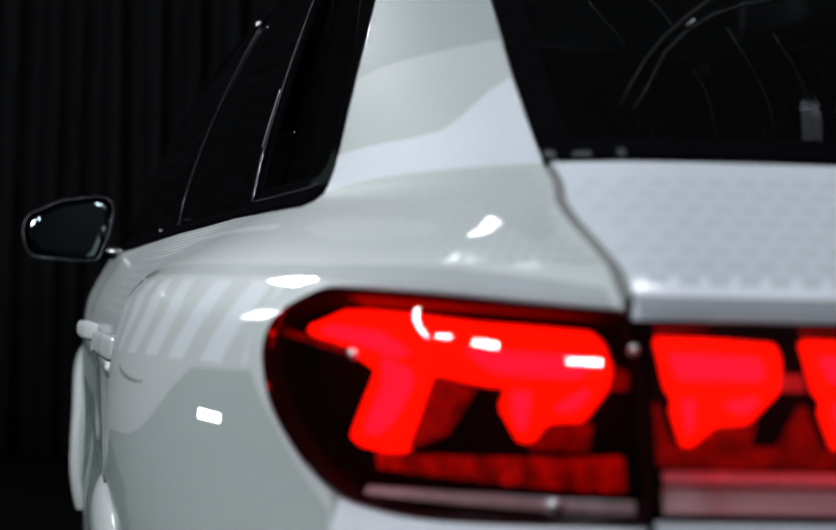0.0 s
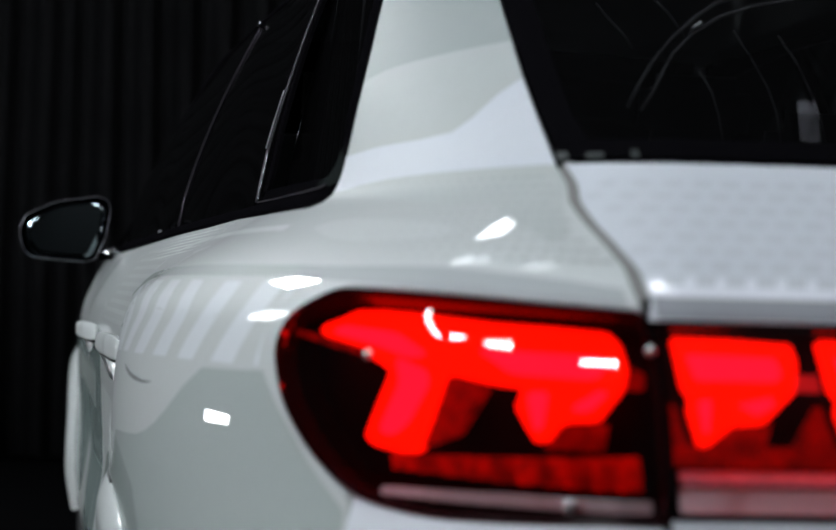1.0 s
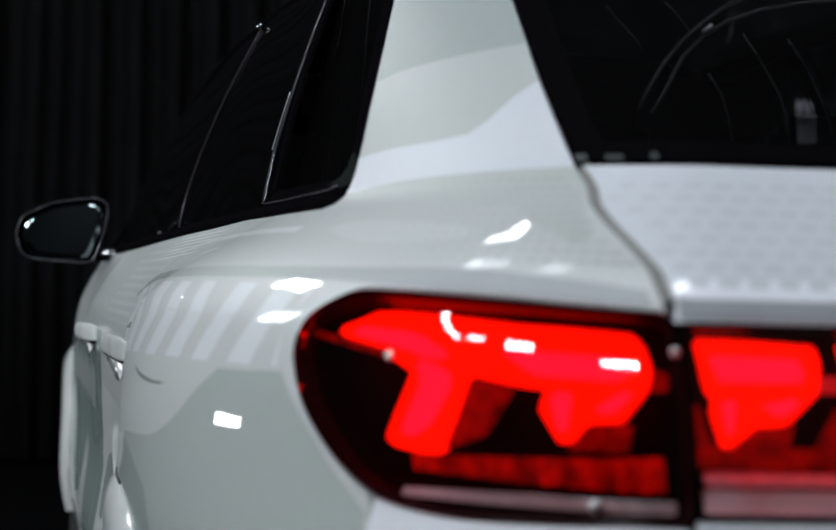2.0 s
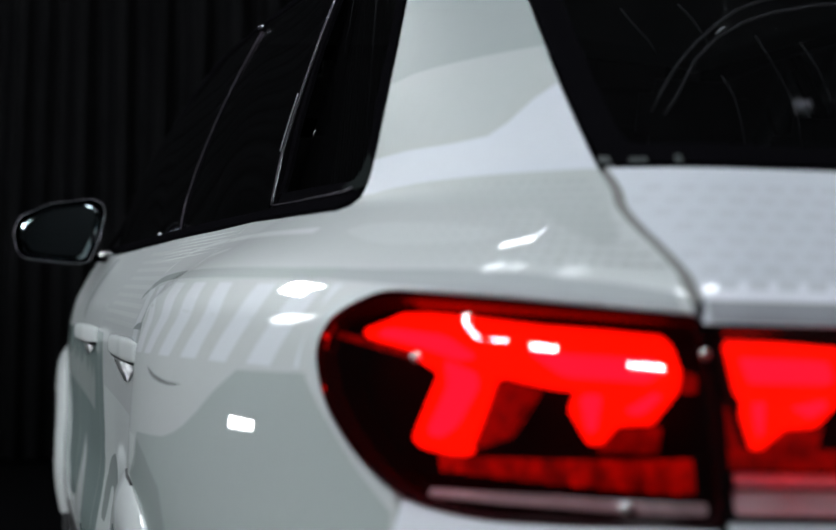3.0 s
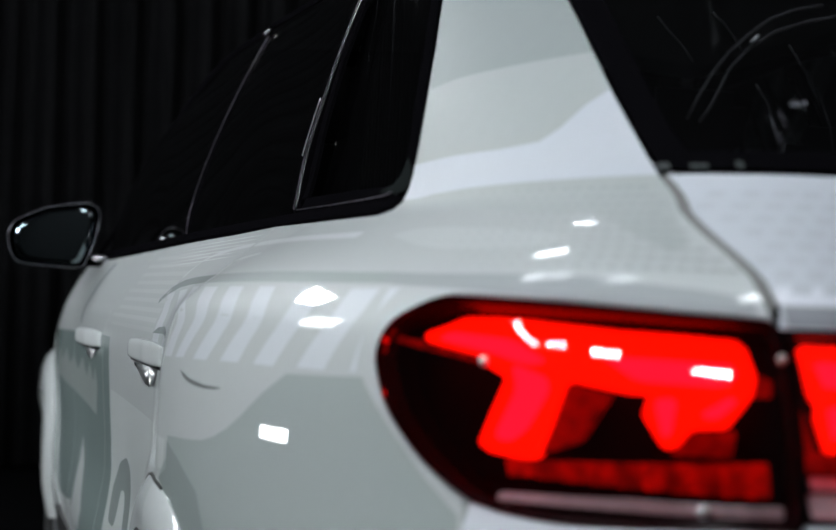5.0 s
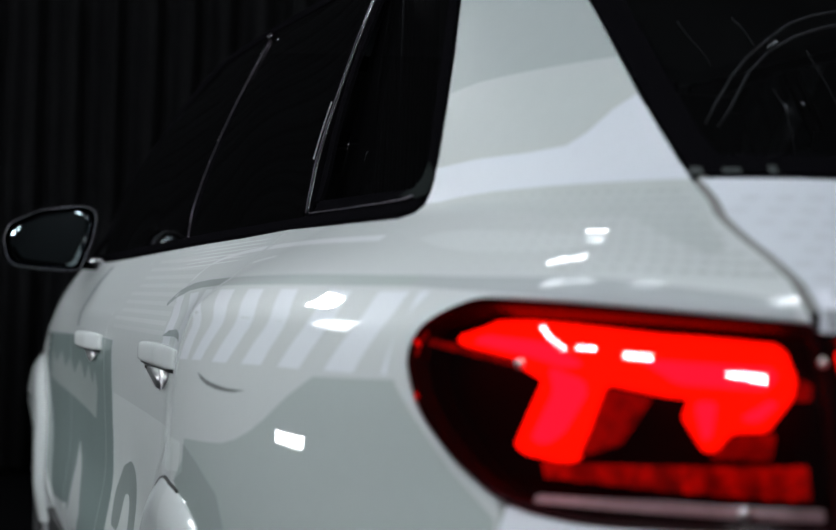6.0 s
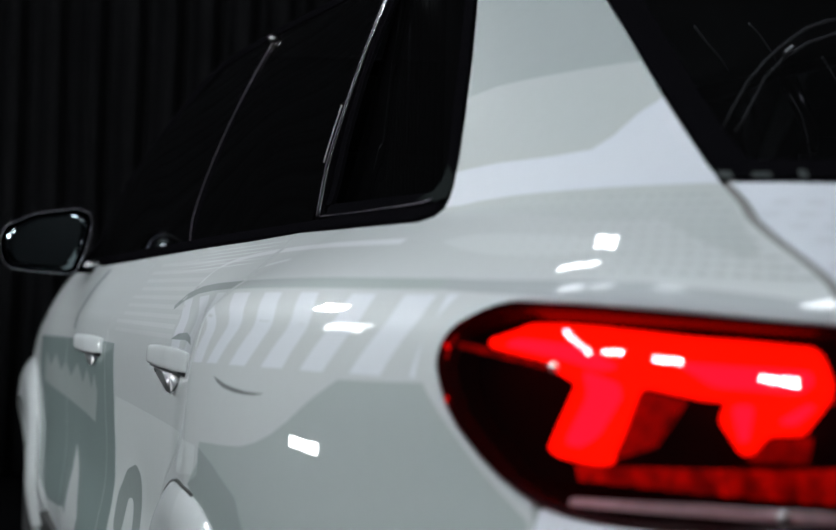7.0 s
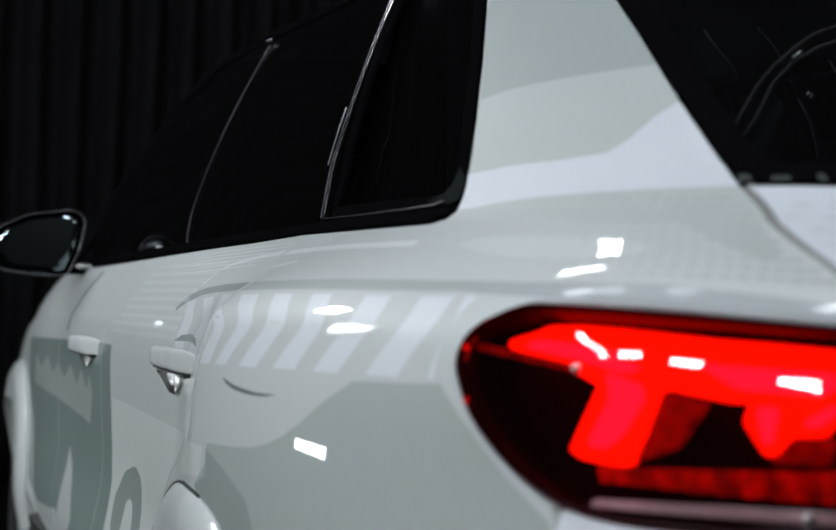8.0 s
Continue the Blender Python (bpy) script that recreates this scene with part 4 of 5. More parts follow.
loft("roof", [bow(y, 1.612, half_width(y, 1.62) * (0.55 + 0.45 * min(1.0, (y - 0.72) / 0.5)) + 0.004, c) for y, c in ((0.82, 0.01), (1.0, 0.03), (1.3, 0.05), (1.7, 0.06), (2.2, 0.06), (2.6, 0.05), (2.82, 0.03))], PAINT, car, "glossy white roof")
loft("windscreen", [bow(y, z, w, 0.015, fall=f) for y, z, w, f in ((2.83, 1.612, 0.55, 0.05), (3.15, 1.465, 0.66, 0.09), (3.45, 1.28, 0.74, 0.12), (3.70, 1.09, 0.80, 0.16))], TINTED, car, "tinted windscreen", 0.006)
loft("bonnet", [bow(y, z, w, c, fall=f) for y, z, w, c, f in ((3.66, 1.075, 0.835, 0.045, 0.14), (4.0, 1.045, 0.80, 0.05, 0.1), (4.35, 1.00, 0.75, 0.05, 0.08), (4.65, 0.95, 0.66, 0.04, 0.08), (4.88, 0.86, 0.56, 0.03, 0.08))], PAINT, car, "glossy white bonnet")
loft("front_bumper", [bow(y, z, w, 0.0, fall=0.10) for y, z, w in ((4.885, 0.875, 0.60), (4.97, 0.75, 0.66), (5.0, 0.55, 0.68), (4.95, 0.35, 0.64))], PAINT, car, "white front bumper")
loft("underbody", [bow(y, 0.27, w, 0.0, 4) for y, w in ((0.0, 0.6), (0.8, 0.78), (2.5, 0.80), (4.2, 0.78), (4.85, 0.55))], BLACK_MATT, car, "black underbody tray", 0.03)
loft("cabin_floor", [bow(y, 0.60, w, 0.0, 4) for y, w in ((0.1, 0.5), (0.8, 0.80), (2.5, 0.85), (3.6, 0.80))], FABRIC, car, "dark cabin floor", 0.02)


# ---- wheels ----
def wheel(x, y, flip):
    hub = part("wheel", box_bm((0.05, 0.12, 0.12), (0, 0, 0), 0.02), ALLOY, car, "alloy wheel")
    hub.location = (x, y, 0.372)
    prof = [(-0.11, 0.25), (-0.125, 0.30), (-0.120, 0.345), (-0.095, 0.366), (-0.04, 0.372), (0.04, 0.372), (0.095, 0.366), (0.120, 0.345), (0.125, 0.30), (0.11, 0.25)]
    bm, rings, n = bmesh.new(), [], 48
    for i in range(n):
        a = 2 * math.pi * i / n
        rings.append([bm.verts.new((px, r * math.cos(a), r * math.sin(a))) for px, r in prof])
    for i in range(n):
        a, b = rings[i], rings[(i + 1) % n]
        for k in range(len(prof)):
            bm.faces.new((a[k], b[k], b[(k + 1) % len(prof)], a[(k + 1) % len(prof)]))
    bmesh.ops.recalc_face_normals(bm, faces=bm.faces[:])
    part("tyre", bm, RUBBER, hub, "black rubber tyre")
    bm = bmesh.new()
    for r0, r1, x0, x1 in ((0.232, 0.252, -0.10, 0.10),):
        ring = []
        for i in range(n):
            a = 2 * math.pi * i / n
            ring.append([bm.verts.new((px, r * math.cos(a), r * math.sin(a))) for px, r in ((x0, r0), (x1, r0), (x1, r1), (x0, r1))])
        for i in range(n):
            a, b = ring[i], ring[(i + 1) % n]
            for k in range(4):
                bm.faces.new((a[k], b[k], b[(k + 1) % 4], a[(k + 1) % 4]))
    bmesh.ops.recalc_face_normals(bm, faces=bm.faces[:])
    part("rim", bm, ALLOY, hub, "alloy rim")
    for k in range(5):
        turn = Matrix.Rotation(2 * math.pi * k / 5, 4, "X")
        part("spoke", box_bm((0.03, 0.05, 0.20), turn @ Vector((flip * 0.07, 0, 0.14)), 0.008, turn), ALLOY, hub)


for yc in (REAR_WHEEL, FRONT_WHEEL):
    wheel(-0.775, yc, -1)
    wheel(0.775, yc, 1)


# ---- door mirrors ----
def door_mirror(side):
    loop = [(1.108, 1.141), (1.094, 1.180), (1.017, 1.217), (0.910, 1.233), (0.884, 1.222), (0.876, 1.200), (0.888, 1.134), (0.914, 1.070), (0.935, 1.064), (1.013, 1.067), (1.080, 1.074), (1.098, 1.095)]
    loop = [(side * a, b) for a, b in rounded(loop, 0.014)]
    cx, cz = sum(p[0] for p in loop) / len(loop), sum(p[1] for p in loop) / len(loop)
    bm, rings = bmesh.new(), []
    for y, s in ((3.074, 0.95), (3.071, 0.972), (3.073, 0.99), (3.085, 1.01), (3.12, 1.0), (3.16, 0.90), (3.19, 0.70), (3.205, 0.35)):
        rings.append([bm.verts.new((cx + (a - cx) * s, y + 0.10 * abs(a - 0.88 * side), cz + (b - cz) * s)) for a, b in loop])
    for a, b in zip(rings, rings[1:]):
        for k in range(len(loop)):
            bm.faces.new((a[k], a[(k + 1) % len(loop)], b[(k + 1) % len(loop)], b[k]))
    bm.faces.new(rings[-1])
    inner = [bm.verts.new((v.co.x, v.co.y + 0.014, v.co.z)) for v in rings[0]]
    for k in range(len(loop)):
        bm.faces.new((rings[0][(k + 1) % len(loop)], rings[0][k], inner[k], inner[(k + 1) % len(loop)]))
    bm.faces.new(inner)
    bmesh.ops.recalc_face_normals(bm, faces=bm.faces[:])
    body = part("door_mirror", bm, BLACK_SATIN, car, "satin black door mirror")
    bm, rings = bmesh.new(), []
    for s in (0.94, 0.72, 0.5, 0.3, 0.1):
        ring = []
        for a, b in loop:
            x, z = cx + (a - cx) * s, cz + (b - cz) * s
            ring.append(bm.verts.new((x, 3.079 + 0.10 * abs(x - 0.88 * side) + ((x - cx) ** 2 + (z - cz) ** 2) / 2.4, z)))
        rings.append(ring)
    for r0, r1 in zip(rings, rings[1:]):
        for k in range(len(loop)):
            bm.faces.new((r0[k], r0[(k + 1) % len(loop)], r1[(k + 1) % len(loop)], r1[k]))
    bm.faces.new(rings[-1])
    bmesh.ops.recalc_face_normals(bm, faces=bm.faces[:])
    bmesh.ops.solidify(bm, geom=bm.faces[:], thickness=0.003)
    part("mirror_glass", bm, MIRROR, body, "silvered mirror glass")
    # a satin rim round the housing's edge, and the arm to the door
    tube("mirror_rim", [(cx + (a - cx) * 0.975, 3.0700 + 0.10 * abs(a - 0.88 * side), cz + (b - cz) * 0.975) for a, b in loop + loop[:1]], 0.0012, RIM_METAL, body, "thin dark metal rim")
    part("mirror_arm", box_bm((0.10, 0.07, 0.022), (side * 0.862, 3.125, 1.082), 0.008), BLACK_GLOSS, body, "black mirror arm")
    part("arm_cover", box_bm((0.085, 0.02, 0.019), (side * 0.852, 3.078, 1.092), 0.005), SATIN, body, "bright arm cover")


door_mirror(-1)
door_mirror(1)


# ---- cabin ----
def seat(x, y, wide, back):
    base = part("seat", box_bm((wide, 0.50, 0.16), (x, y + 0.25, 0.72), 0.05), FABRIC, car, "dark fabric seat")
    lean = Matrix.Rotation(radians(14), 4, "X")
    part("seat_back", box_bm((wide, 0.13, back), (x, y - 0.04, 0.80 + back / 2), 0.05, lean), FABRIC, base)
    for dx in ((-wide / 4, wide / 4) if wide > 0.8 else (0,)):
        part("headrest", box_bm((0.26, 0.09, 0.16), (x + dx, y - 0.14, 0.88 + back), 0.035, lean), FABRIC, base)


seat(0.0, 1.55, 1.25, 0.40)
seat(-0.38, 2.45, 0.50, 0.56)
seat(0.38, 2.45, 0.50, 0.56)
part("dashboard", box_bm((1.4, 0.35, 0.22), (0, 3.45, 1.0), 0.05), BLACK_MATT, car, "black dashboard")
# added for faint reflections in the rear glass, placed to fit the camera's view
for hoop in (((-0.287, 1.294), (-0.273, 1.323), (-0.251, 1.361), (-0.225, 1.393), (-0.194, 1.421), (-0.164, 1.443), (-0.129, 1.457), (-0.086, 1.467)),
             ((-0.268, 1.291), (-0.253, 1.313), (-0.224, 1.370), (-0.194, 1.401), (-0.156, 1.425), (-0.109, 1.442), (-0.046, 1.456), (0.024, 1.463), (0.090, 1.465))):
    tube("glass_arc", [(x, 0.75, z) for x, z in hoop], 0.0028, ARC_GREY, car, "thin grey tube added for a faint arc in the rear window")
for cord in (((-0.336, 1.434), (-0.317, 1.413), (-0.294, 1.392), (-0.282, 1.374)), ((-0.253, 1.445), (-0.233, 1.428), (-0.213, 1.403), (-0.205, 1.389)), ((-0.185, 1.349), (-0.165, 1.321), (-0.154, 1.288), (-0.147, 1.255)),
             ((-0.136, 1.407), (-0.107, 1.368), (-0.083, 1.331), (-0.068, 1.295), (-0.061, 1.254)), ((-0.069, 1.403), (-0.040, 1.367), (-0.019, 1.327), (-0.002, 1.290), (0.006, 1.257))):
    tube("glass_line", [(x, 0.75, z) for x, z in cord], 0.0011, ARC_GREY, car, "thin dark grey tube added for a faint line in the rear window", sides=6)
part("glass_mark", box_bm((0.020, 0.006, 0.006), (-0.191, 0.745, 1.411), 0.002, Matrix.Rotation(radians(-38), 4, "Y")), MARK_GREY, car, "small grey bar added for a pale mark in the rear window")


# ---- printed wrap, with painted shade and highlights: flat film pieces on the panels ----
def film(name, loop, mat, parent, label, mirrored, lift=0.0005, step=0.02):
    def edge(z):
        return along(smooth(z, (1.170, 1.272, 1.382, 1.487, 1.563), (0.731, 0.774, 0.854, 0.954, 1.016)), z)
    loop = [(min(q, edge(z)) if z > 1.172 and q < 1 else q, z) for q, z in loop]
    return sheet(name, loop, mat, parent, label, lift=0.0004 + (lift - 0.0005) * 0.4, lip=0, step=step, mirrored=mirrored)


# each bright stripe: its two edges at the crease, at the fold below it and at the lower end
STRIPES = (
    ((1.411, 1.021), (1.304, 0.985), (1.315, 0.921), (1.349, 1.025), (1.225, 0.987), (1.238, 0.923)),
    ((1.293, 1.028), (1.107, 0.989), (1.193, 0.925), (1.215, 1.032), (0.997, 0.992), (1.059, 0.929)),
    ((1.147, 1.036), (0.962, 0.993), (0.997, 0.931), (1.054, 1.037), (0.936, 0.994), (0.959, 0.933)),
    ((0.983, 1.037), (0.9, 0.996), (0.942, 0.934), (0.931, 1.038), (0.868, 0.998), (0.912, 0.936)),
    ((0.889, 1.039), (0.837, 0.999), (0.878, 0.937), (0.849, 1.04), (0.801, 1.001), (0.84, 0.939)),
    ((0.808, 1.041), (0.768, 1.003), (0.805, 0.941), (0.773, 1.042), (0.735, 1.004), (0.764, 0.943)),
    ((0.714, 1.043), (0.699, 1.006), (0.732, 0.944), (0.677, 1.044), (0.661, 1.008), (0.694, 0.945)),
    ((0.634, 1.045), (0.621, 1.01), (0.653, 0.947), (0.592, 1.047), (0.581, 1.013), (0.609, 0.948)),
    ((0.577, 1.047), (0.56, 1.014), (0.57, 0.949), (0.562, 1.048), (0.551, 1.014), (0.542, 0.95)),
)


def bent(a, b, c, n=6):
    """A curve through three points with a soft fold at the middle one."""
    out = []
    for k in range(2 * n + 1):
        t = k / n
        if t <= 0.7:
            out.append((a[0] + (b[0] - a[0]) * t, a[1] + (b[1] - a[1]) * t))
        elif t >= 1.3:
            out.append((b[0] + (c[0] - b[0]) * (t - 1), b[1] + (c[1] - b[1]) * (t - 1)))
        else:
            s = (t - 0.7) / 0.6
            p = (a[0] + (b[0] - a[0]) * 0.7, a[1] + (b[1] - a[1]) * 0.7)
            r = (b[0] + (c[0] - b[0]) * 0.3, b[1] + (c[1] - b[1]) * 0.3)
            out.append(tuple(p[i] * (1 - s) ** 2 + b[i] * 2 * s * (1 - s) + r[i] * s * s for i in (0, 1)))
    return out


def bent_at(p, t):
    """A point of the soft curve through three points."""
    return tuple((1 - t) ** 2 * p[0][i] + 2 * t * (1 - t) * p[1][i] + t * t * p[2][i] for i in (0, 1))


def wrap(side, mirrored):
    panel, door_r, door_f, wing = side
    shut = shut_q(1.04) - 0.01
    upper = [(0.80, 1.318), (0.62, 1.328), (0.569, 1.332), (0.464, 1.338), (0.331, 1.345)]
    lower = [(0.85, 1.210), (0.651, 1.217), (0.552, 1.220), (0.477, 1.226), (0.433, 1.242), (0.374, 1.271), (0.322, 1.290)]
    film("wrap_and_shade_field", upper + [(0.340, 1.40), (0.352, 1.45), (0.366, 1.585)] + on_side([(1.08, 1.575), (1.03, 1.553), (0.950, 1.470), (0.852, 1.372)]), GREY_SATIN, panel, "satin mid grey wrap field on the pillar", mirrored, 0.0011, 0.011)
    film("wrap_and_shade_field", lower + upper[::-1], PAINT_SATIN, panel, "satin pale wrap field on the pillar", mirrored, 0.0011, 0.011)
    film("wrap_and_shade_field", lower + [(0.300, 1.205), (0.289, 1.179), (0.401, 1.1775), (0.527, 1.175), (0.62, 1.172), (0.69, 1.167), (0.73, 1.162)] + on_side([(0.730, 1.161), (0.731, 1.169)]), WHITE_SATIN, panel, "satin white wrap field on the pillar", mirrored, 0.0026, 0.011)
    # edge shaped to hide or show lamp glints from the camera
    film("wrap_and_shade_field", [(0.85, 1.191), (0.667, 1.188), (0.527, 1.187), (0.401, 1.184), (0.291, 1.182), (0.262, 1.140), (0.225, 1.100), (0.245, 1.089), (0.30, 1.107), (0.34, 1.122), (0.375, 1.136), (0.43, 1.134), (0.49, 1.136), (0.60, 1.147), (0.70, 1.151)] + on_side([(0.722, 1.153), (0.730, 1.160), (0.731, 1.169)]), PAINT_SATIN, panel, "satin pale field laid below the pillar to blot out lamp glints", mirrored, 0.0011, 0.011)
    film("wrap_and_shade_field", [(0.551, 0.945), (0.597, 0.942), (0.668, 0.938), (0.704, 0.911), (0.744, 0.876), (0.770, 0.857), (0.799, 0.842), (0.83, 0.832), (0.868, 0.827), (0.944, 0.820), (0.947, 0.79)] + on_side([(1.11, 0.755), (1.00, 0.748), (0.90, 0.72), (0.83, 0.66), (0.80, 0.56), (0.60, 0.652), (0.305, 0.724)]) + [(0.4325, 0.77), (0.4285, 0.812), (0.476, 0.855), (0.527, 0.912), (0.550, 0.94)], GREY, panel, "mid grey wrap field on the quarter panel", mirrored)
    film("wrap_and_shade_field", [(0.946, 0.812), (0.949, 0.772)] + on_side([(1.115, 0.752), (1.03, 0.722), (0.96, 0.682), (0.92, 0.64), (0.85, 0.66), (0.78, 0.70)]) + [(0.84, 0.762), (0.90, 0.795)], DEEP, panel, "deeper grey wedge above the wheel arch", mirrored, 0.0009)
    film("wrap_and_shade_field", on_side([(1.075, 0.812), (1.085, 0.768), (1.20, 0.757), (1.285, 0.754), (1.27, 0.776), (1.213, 0.812)]), SOFT_WHITE, panel, "soft white wrap field above the wheel arch", mirrored)
    film("wrap_and_shade_field", on_side([(1.25, 0.815), (1.32, 0.786), (1.42, 0.742), (1.52, 0.672), (1.60, 0.60), (1.645, 0.50), (1.66, 0.425), (2.135, 0.425), (2.15, 0.76), (2.13, 0.822), (1.75, 0.818), (1.45, 0.816)]), SOFT_WHITE, door_r, "soft white wrap field on the rear door", mirrored)
    film("wrap_curve", rounded(on_side([(2.08, 0.563), (2.09, 0.629), (1.975, 0.690), (1.85, 0.712), (1.775, 0.695), (1.755, 0.650), (1.745, 0.560), (1.83, 0.560), (1.870, 0.645), (1.945, 0.640), (1.97, 0.563)]), 0.03), DEEP, door_r, "dark grey wrap curve on the rear door", mirrored, 0.0009)
    film("wrap_and_shade_field", on_side([(2.165, 0.925), (2.2975, 0.925), (2.2975, 0.43), (2.16, 0.43)]), DARK, door_r, "dark grey green wrap field on the rear door", mirrored)
    film("wrap_and_shade_field", on_side([(2.3025, 0.43), (2.3025, 0.925), (2.65, 0.918), (2.9975, 0.912), (2.9975, 0.50), (2.90, 0.512), (2.70, 0.45)]), DARK, door_f, "dark grey green wrap field on the front door", mirrored)
    film("wrap_and_shade_field", on_side([(3.0025, 0.912), (3.35, 0.905), (3.74, 0.895), (3.72, 0.84), (3.64, 0.74), (3.60, 0.60), (3.58, 0.52), (3.30, 0.485), (3.0025, 0.50)]), DARK, wing, "dark grey green wrap field on the front wing", mirrored)
    # shade where the door curves in towards the wing, painted as a dark band
    film("wrap_and_light_line", on_side([(2.82, 1.080), (2.85, 1.045), (2.865, 1.00), (2.87, 0.935), (2.905, 0.935), (2.90, 1.00), (2.888, 1.045), (2.865, 1.078)]), DEEP, door_f, "deep grey band for the shade at the door's front edge", mirrored, 0.0009)
    teeth = [(2.42, 0.812), (2.47, 0.850), (2.52, 0.815), (2.60, 0.856), (2.68, 0.818), (2.78, 0.860), (2.90, 0.822), (2.9975, 0.855), (2.9975, 0.769), (2.60, 0.752), (2.46, 0.745)]
    film("wrap_teeth", on_side(teeth), GREY, door_f, "paler toothed wrap band on the front door", mirrored, 0.0009)
    film("wrap_teeth", on_side([(3.0025, 0.857), (3.10, 0.826), (3.22, 0.864), (3.34, 0.828), (3.48, 0.86), (3.50, 0.782), (3.0025, 0.769)]), GREY, wing, "paler toothed wrap band on the front wing", mirrored, 0.0009)
    # a reflection in the door, painted as a pale wedge
    film("door_reflection", on_side([(2.80, 0.672), (2.72, 0.62), (2.60, 0.52), (2.66, 0.47), (2.86, 0.47), (2.84, 0.56)]), PAINT, door_f, "pale wedge for a reflection on the front door", mirrored, 0.0009)
    for a, b, c, d, e, f in STRIPES:
        loop = bent(a, b, c) + bent(d, e, f)[::-1]
        if min(q - shut_q(z) for q, z in loop) < -0.015:
            film("wrap_stripe", [(max(0.563, min(q, shut_q(z) - 0.003)), z) for q, z in loop], STRIPE, panel, "white wrap stripe below the shoulder crease", mirrored, step=0.014)
        if max(q - shut_q(z) for q, z in loop) > 0.02:
            film("wrap_stripe", [(max(q, shut_q(z) + 0.007), z) for q, z in loop], STRIPE, door_r, "white wrap stripe below the shoulder crease", mirrored, step=0.014)
    # the shade along the shoulder crease, painted as grey bands, bending down on the door
    film("wrap_and_light_line", dense([(0.135, 1.047), (0.20, 1.053), (0.35, 1.061), (0.60, 1.066)], 0.03, False) + dense([(0.124, 1.031), (0.20, 1.0335), (0.35, 1.0385), (0.49, 1.047), (0.60, 1.053)], 0.03, False)[::-1], CREASE_SHADE, panel, "grey band for the crease's shade above the tail lamp", mirrored, 0.0009, 0.01)
    film("wrap_and_light_line", dense([(0.60, 1.066), (0.75, 1.062), (0.95, 1.058), (shut, 1.056)], 0.03, False) + dense([(0.60, 1.053), (0.75, 1.048), (0.95, 1.044), (shut, 1.042)], 0.03, False)[::-1], GREY, panel, "mid grey band for the shade along the crease", mirrored, 0.0009)
    film("wrap_and_light_line", dense([(shut + 0.03, 1.056), (1.248, 1.052), (1.36, 1.046), (1.438, 1.033), (1.478, 1.010)], 0.03, False) + dense([(shut + 0.025, 1.043), (1.22, 1.039), (1.33, 1.033), (1.415, 1.019), (1.455, 1.003)], 0.03, False)[::-1], DEEP, door_r, "deep grey band for the crease's shade bending down on the door", mirrored, 0.0009)
    # the highlight on the door's edge, painted as pale lines that sweep up to the window
    sweep = [(1.425, 1.050), (1.450, 1.066), (1.452, 1.080), (1.40, 1.0915), (1.30, 1.100), (1.206, 1.1045), (1.076, 1.108), (0.935, 1.1105), (0.82, 1.111), (0.757, 1.112)]
    for host, pts in ((door_r, [s for s in dense(sweep, 0.012, False) if s[0] > shut_q(s[1]) + 0.012]), (panel, [s for s in dense(sweep, 0.012, False) if s[0] < shut_q(s[1]) - 0.006])):
        film("wrap_and_light_line", ribbon(pts, 0.008), SWEEP_HIGHLIGHT, host, "thin pale line for the highlight sweeping up to the window", mirrored, 0.0013, 0.008)
    film("wrap_and_shade_field", rounded([(0.686, 1.111), (0.655, 1.119), (0.608, 1.121), (0.552, 1.119), (0.485, 1.116), (0.431, 1.111), (0.385, 1.104), (0.413, 1.095), (0.449, 1.092), (0.498, 1.092), (0.572, 1.094), (0.628, 1.100)], 0.012), PALE, panel, "slightly paler wrap field on the shoulder", mirrored, 0.0009, 0.012)
    fold = [bent_at([(1.20, 1.052), (1.165, 1.078), (0.99, 1.089)], t / 12) for t in range(13)]
    film("wrap_and_light_line", ribbon([s for s in fold if s[0] < shut_q(s[1]) - 0.006], 0.004), SWEEP_HIGHLIGHT, panel, "thin pale line for the highlight beside the door", mirrored, 0.0013, 0.008)
    # the scoop's shade above the handle, painted as a dark crescent
    film("wrap_and_shade_field", on_side([(1.24, 0.952), (1.28, 0.964), (1.36, 0.970), (1.44, 0.966), (1.50, 0.955), (1.44, 0.956), (1.36, 0.958), (1.30, 0.956)]), DEEP, door_r, "deep grey crescent for the shade in the handle's scoop", mirrored, 0.0013, 0.008)
    for k in range(9):
        z = 0.955 + 0.0165 * k
        y0, y1 = 1.50 + 0.01 * k, 2.20 + 0.02 * math.sin(k * 2.1)
        film("wrap_and_light_line", dense(on_side([(y0, z), (y1, z - 0.004)]), 0.05, False) + dense(on_side([(y0, z + 0.008), (y1, z + 0.003)]), 0.05, False)[::-1], PALE, door_r, "soft white wrap line on the rear door", mirrored, step=0.03)


wrap(LEFT, False)
wrap(RIGHT, True)


def dashes(name, places, mat, parent, label, lift=0.0012):
    """Small printed dashes as one film. places: q, z, half-width in metres, half-height."""
    verts, faces = [], []
    for q, z, a, b in places:
        p, n = skin(q, z), normal(q, z)
        e = 0.002
        tq = (skin(q + e, z) - p).normalized()
        tz = n.cross(tq).normalized()
        k = len(verts)
        for s, t in ((-1, -1), (1, -1), (1, 1), (-1, 1)):
            verts.append(tuple(p + n * lift + tq * a * s + tz * b * t + tq * 0.25 * b * t))
        faces.append((k, k + 1, k + 2, k + 3))
    mesh = bpy.data.meshes.new(name)
    mesh.from_pydata(verts, [], faces)
    ob = placed(name, mesh, mat, parent, label, flat=True)
    return tagged(ob, kind="stuff")


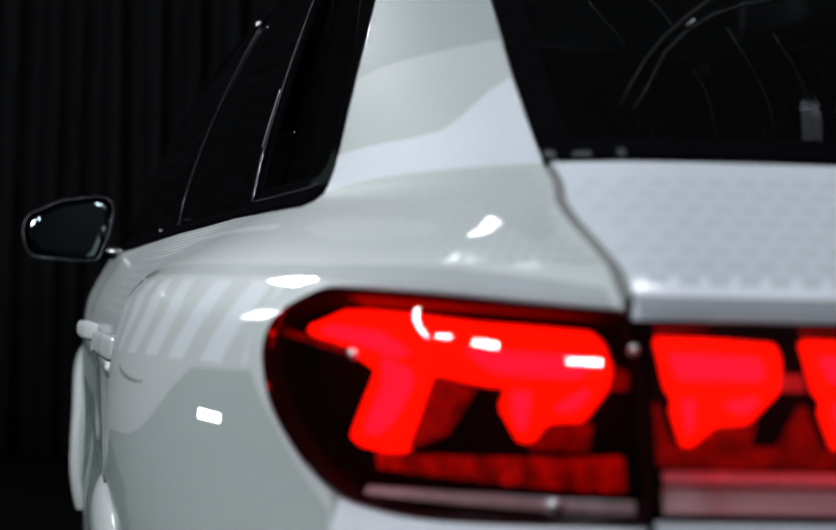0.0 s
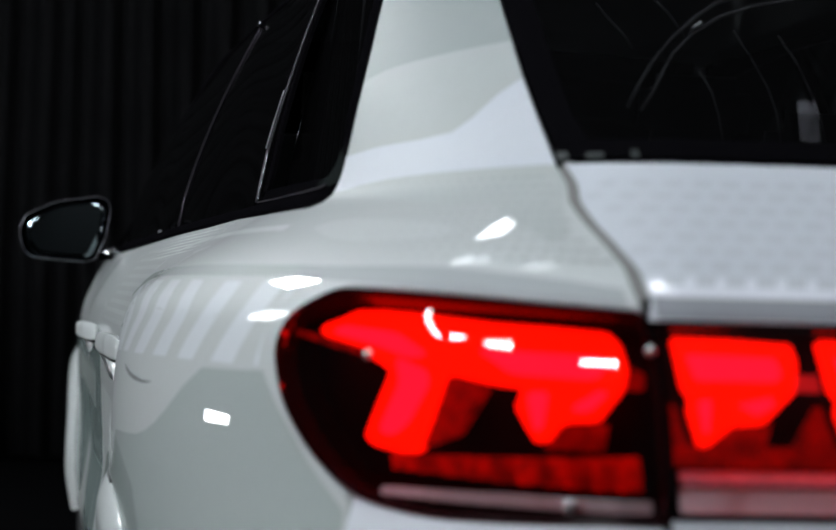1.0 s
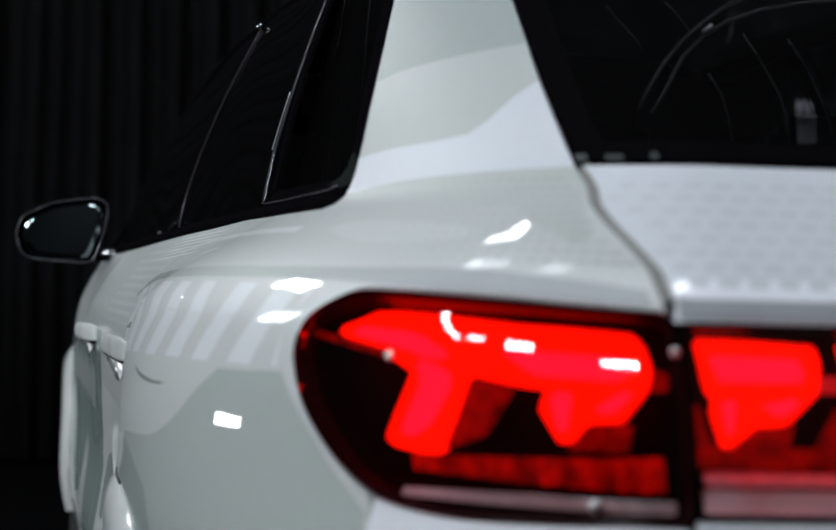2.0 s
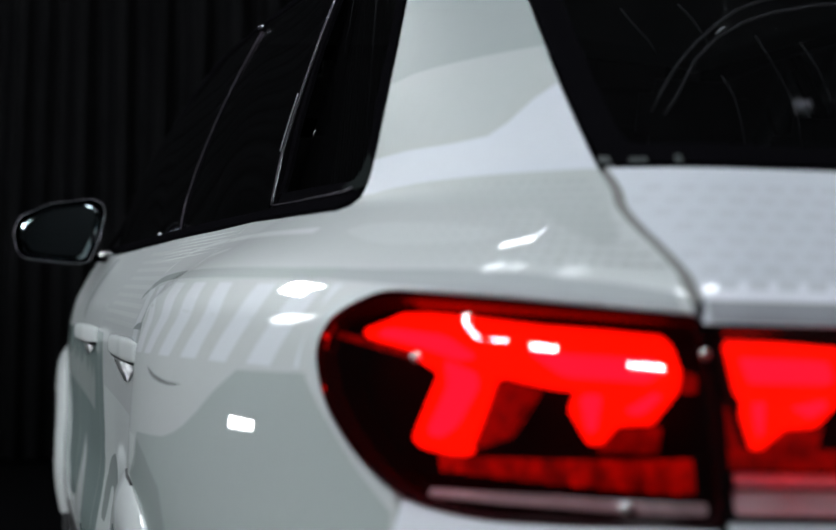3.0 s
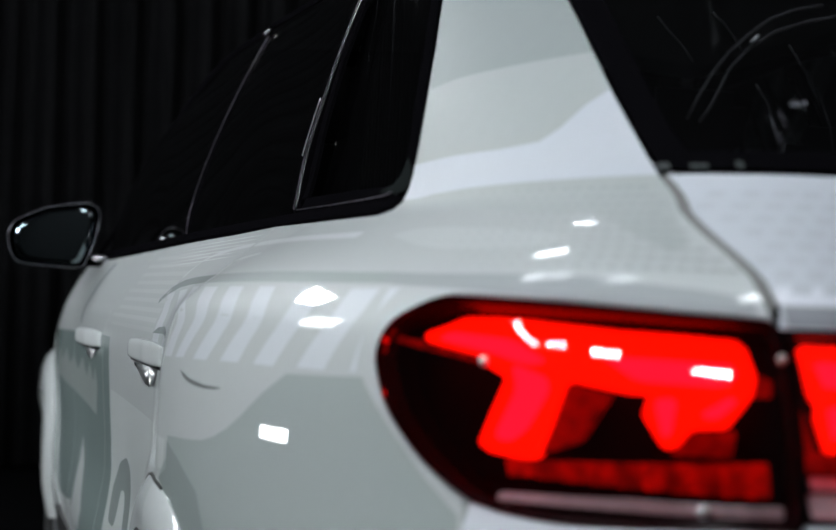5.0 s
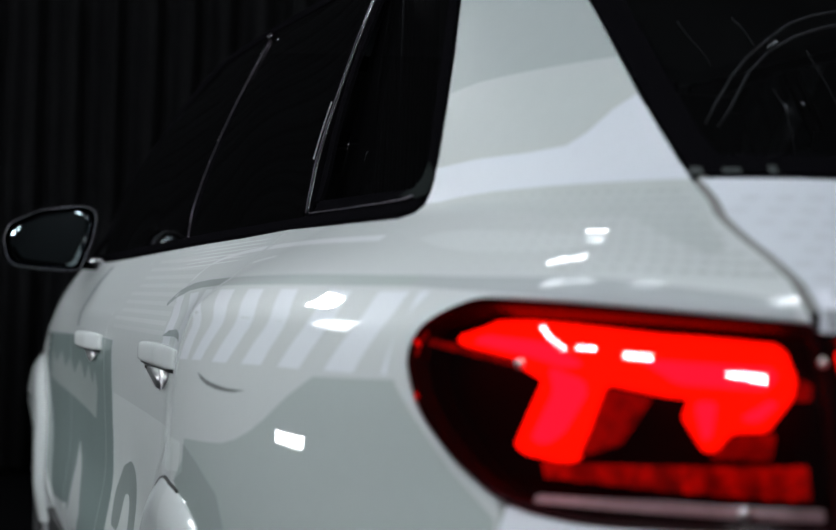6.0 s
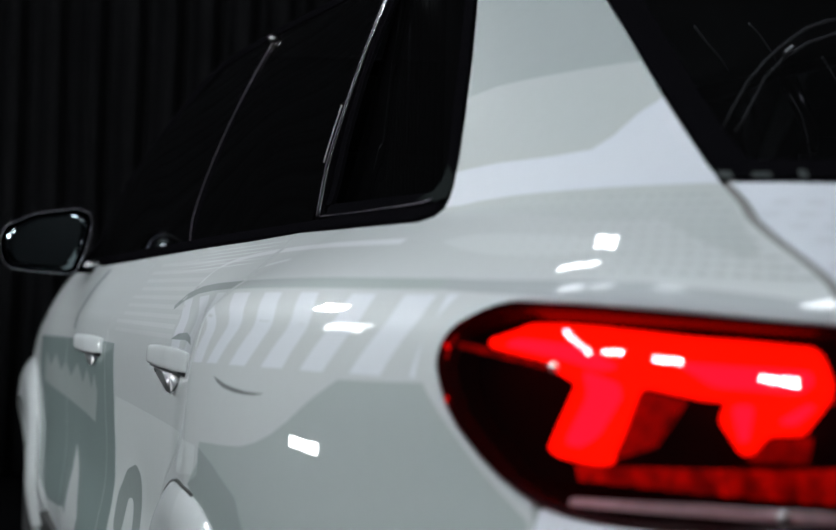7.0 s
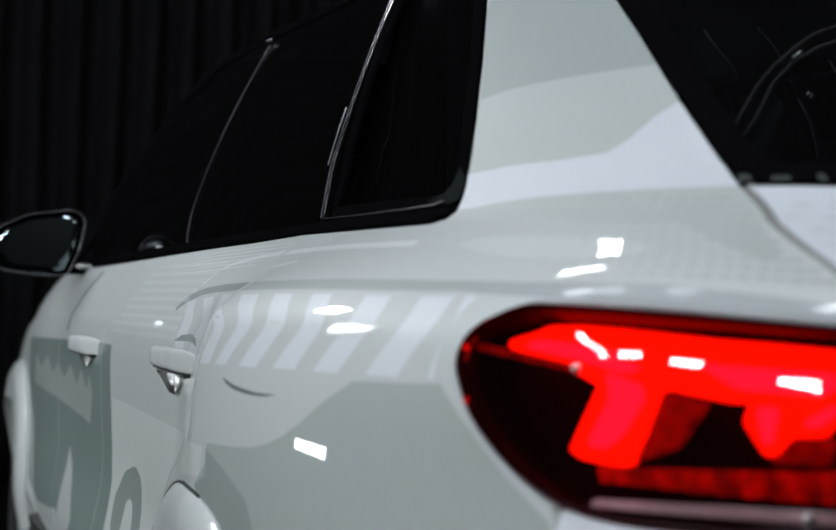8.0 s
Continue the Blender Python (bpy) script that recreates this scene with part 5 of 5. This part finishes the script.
rng = random.Random(4)
spots = []
for row in range(8):
    z = 1.056 + 0.0143 * row
    for k in range(-20, 21):
        x = 0.029 * (k + 0.33 * row % 1)
        q = across(abs(x), z)
        if q < smooth(z, [s[1] for s in SEAM[1:7]], [s[0] for s in SEAM[1:7]]) - 0.035:
            spots.append((q if x > 0 else -2 - q, z, 0.0095, 0.0068))
dashes("dash_print", spots, DASH, tailgate, "rows of small grey printed dashes")
for side, flip in ((LEFT, 1), (RIGHT, -1)):
    spots = []
    for row in range(10):
        z = 1.072 + 0.0103 * row
        edge_q = smooth(z, [s[1] for s in SEAM[1:7]], [s[0] for s in SEAM[1:7]]) + 0.022
        for k in range(26):
            q = edge_q + 0.021 * (k + 0.33 * row % 1)
            fade = 1 - (q - edge_q) / 0.50
            if fade > 0.1:
                spots.append((q if flip > 0 else -2 - q, z, 0.0075 * fade, 0.0030 * fade))
    dashes("dash_print", spots, PANEL_DASH, side[0], "fading rows of small grey printed dashes")

    spots = []
    for row in range(6):
        for k in range(44):
            y = 1.30 + 0.0165 * (k + 0.4 * row % 1)
            z = belt(y) - 0.036 - 0.0075 * row
            fade = min(1.0, (2.08 - y) / 0.4, (y - 1.26) / 0.15)
            if along(y, z) > shut_q(z) + 0.015:
                spots.append((along(y, z) if flip > 0 else -2 - along(y, z), z, 0.0042 * fade, 0.0015 * fade))
    dashes("dash_print", spots, DOOR_DASH, side[1], "fading rows of small pale printed dashes", 0.0007)

# a glossy strip added along the tailgate's rear edge, so that a lamp's glint shows
strip = [(0.098, 1.041), (0.103, 1.050), (0.108, 1.059)]
sheet("edge_strip", strip + other(strip), WHITE, tailgate, "glossy white strip added along the tailgate's edge for a glint", lift=0.0011, lip=0, step=0.012)

# the shade under the tailgate's lip, painted as a grey line above the light bar
lip = [(0.088, 1.0205), (0.096, 1.0405)]
sheet("wrap_and_light_line", lip + other(lip), LIP_SHADE, tailgate, "blue grey band for the shade under the tailgate's lip", lift=0.0016, lip=0, step=0.012)

# the channel beside the tailgate, the gap's shade put into its grey
for mirrored in (False, True):
    line = dense([(q - 0.006, z) for q, z in SEAM[2:7]], 0.015, False)
    sheet("seam_channel", ribbon(line, 0.036), SEAM_GREY, car, "channel between tailgate and quarter panel, greyed for its shade", lift=-0.004, lip=0.01, step=0.01, mirrored=mirrored)
# rubber seal between the lamps
for mirrored in (False, True):
    sheet("lamp_seal", [(joint(z) - 0.006, z) for z in (0.832, *JOINT_Z[1:], 1.028)] + [(joint(z) + 0.007, z) for z in (0.832, *JOINT_Z[1:], 1.028)][::-1], BLACK_SATIN, car, "black seal between the lamps", lift=-0.012, lip=0.04, step=0.01, mirrored=mirrored)
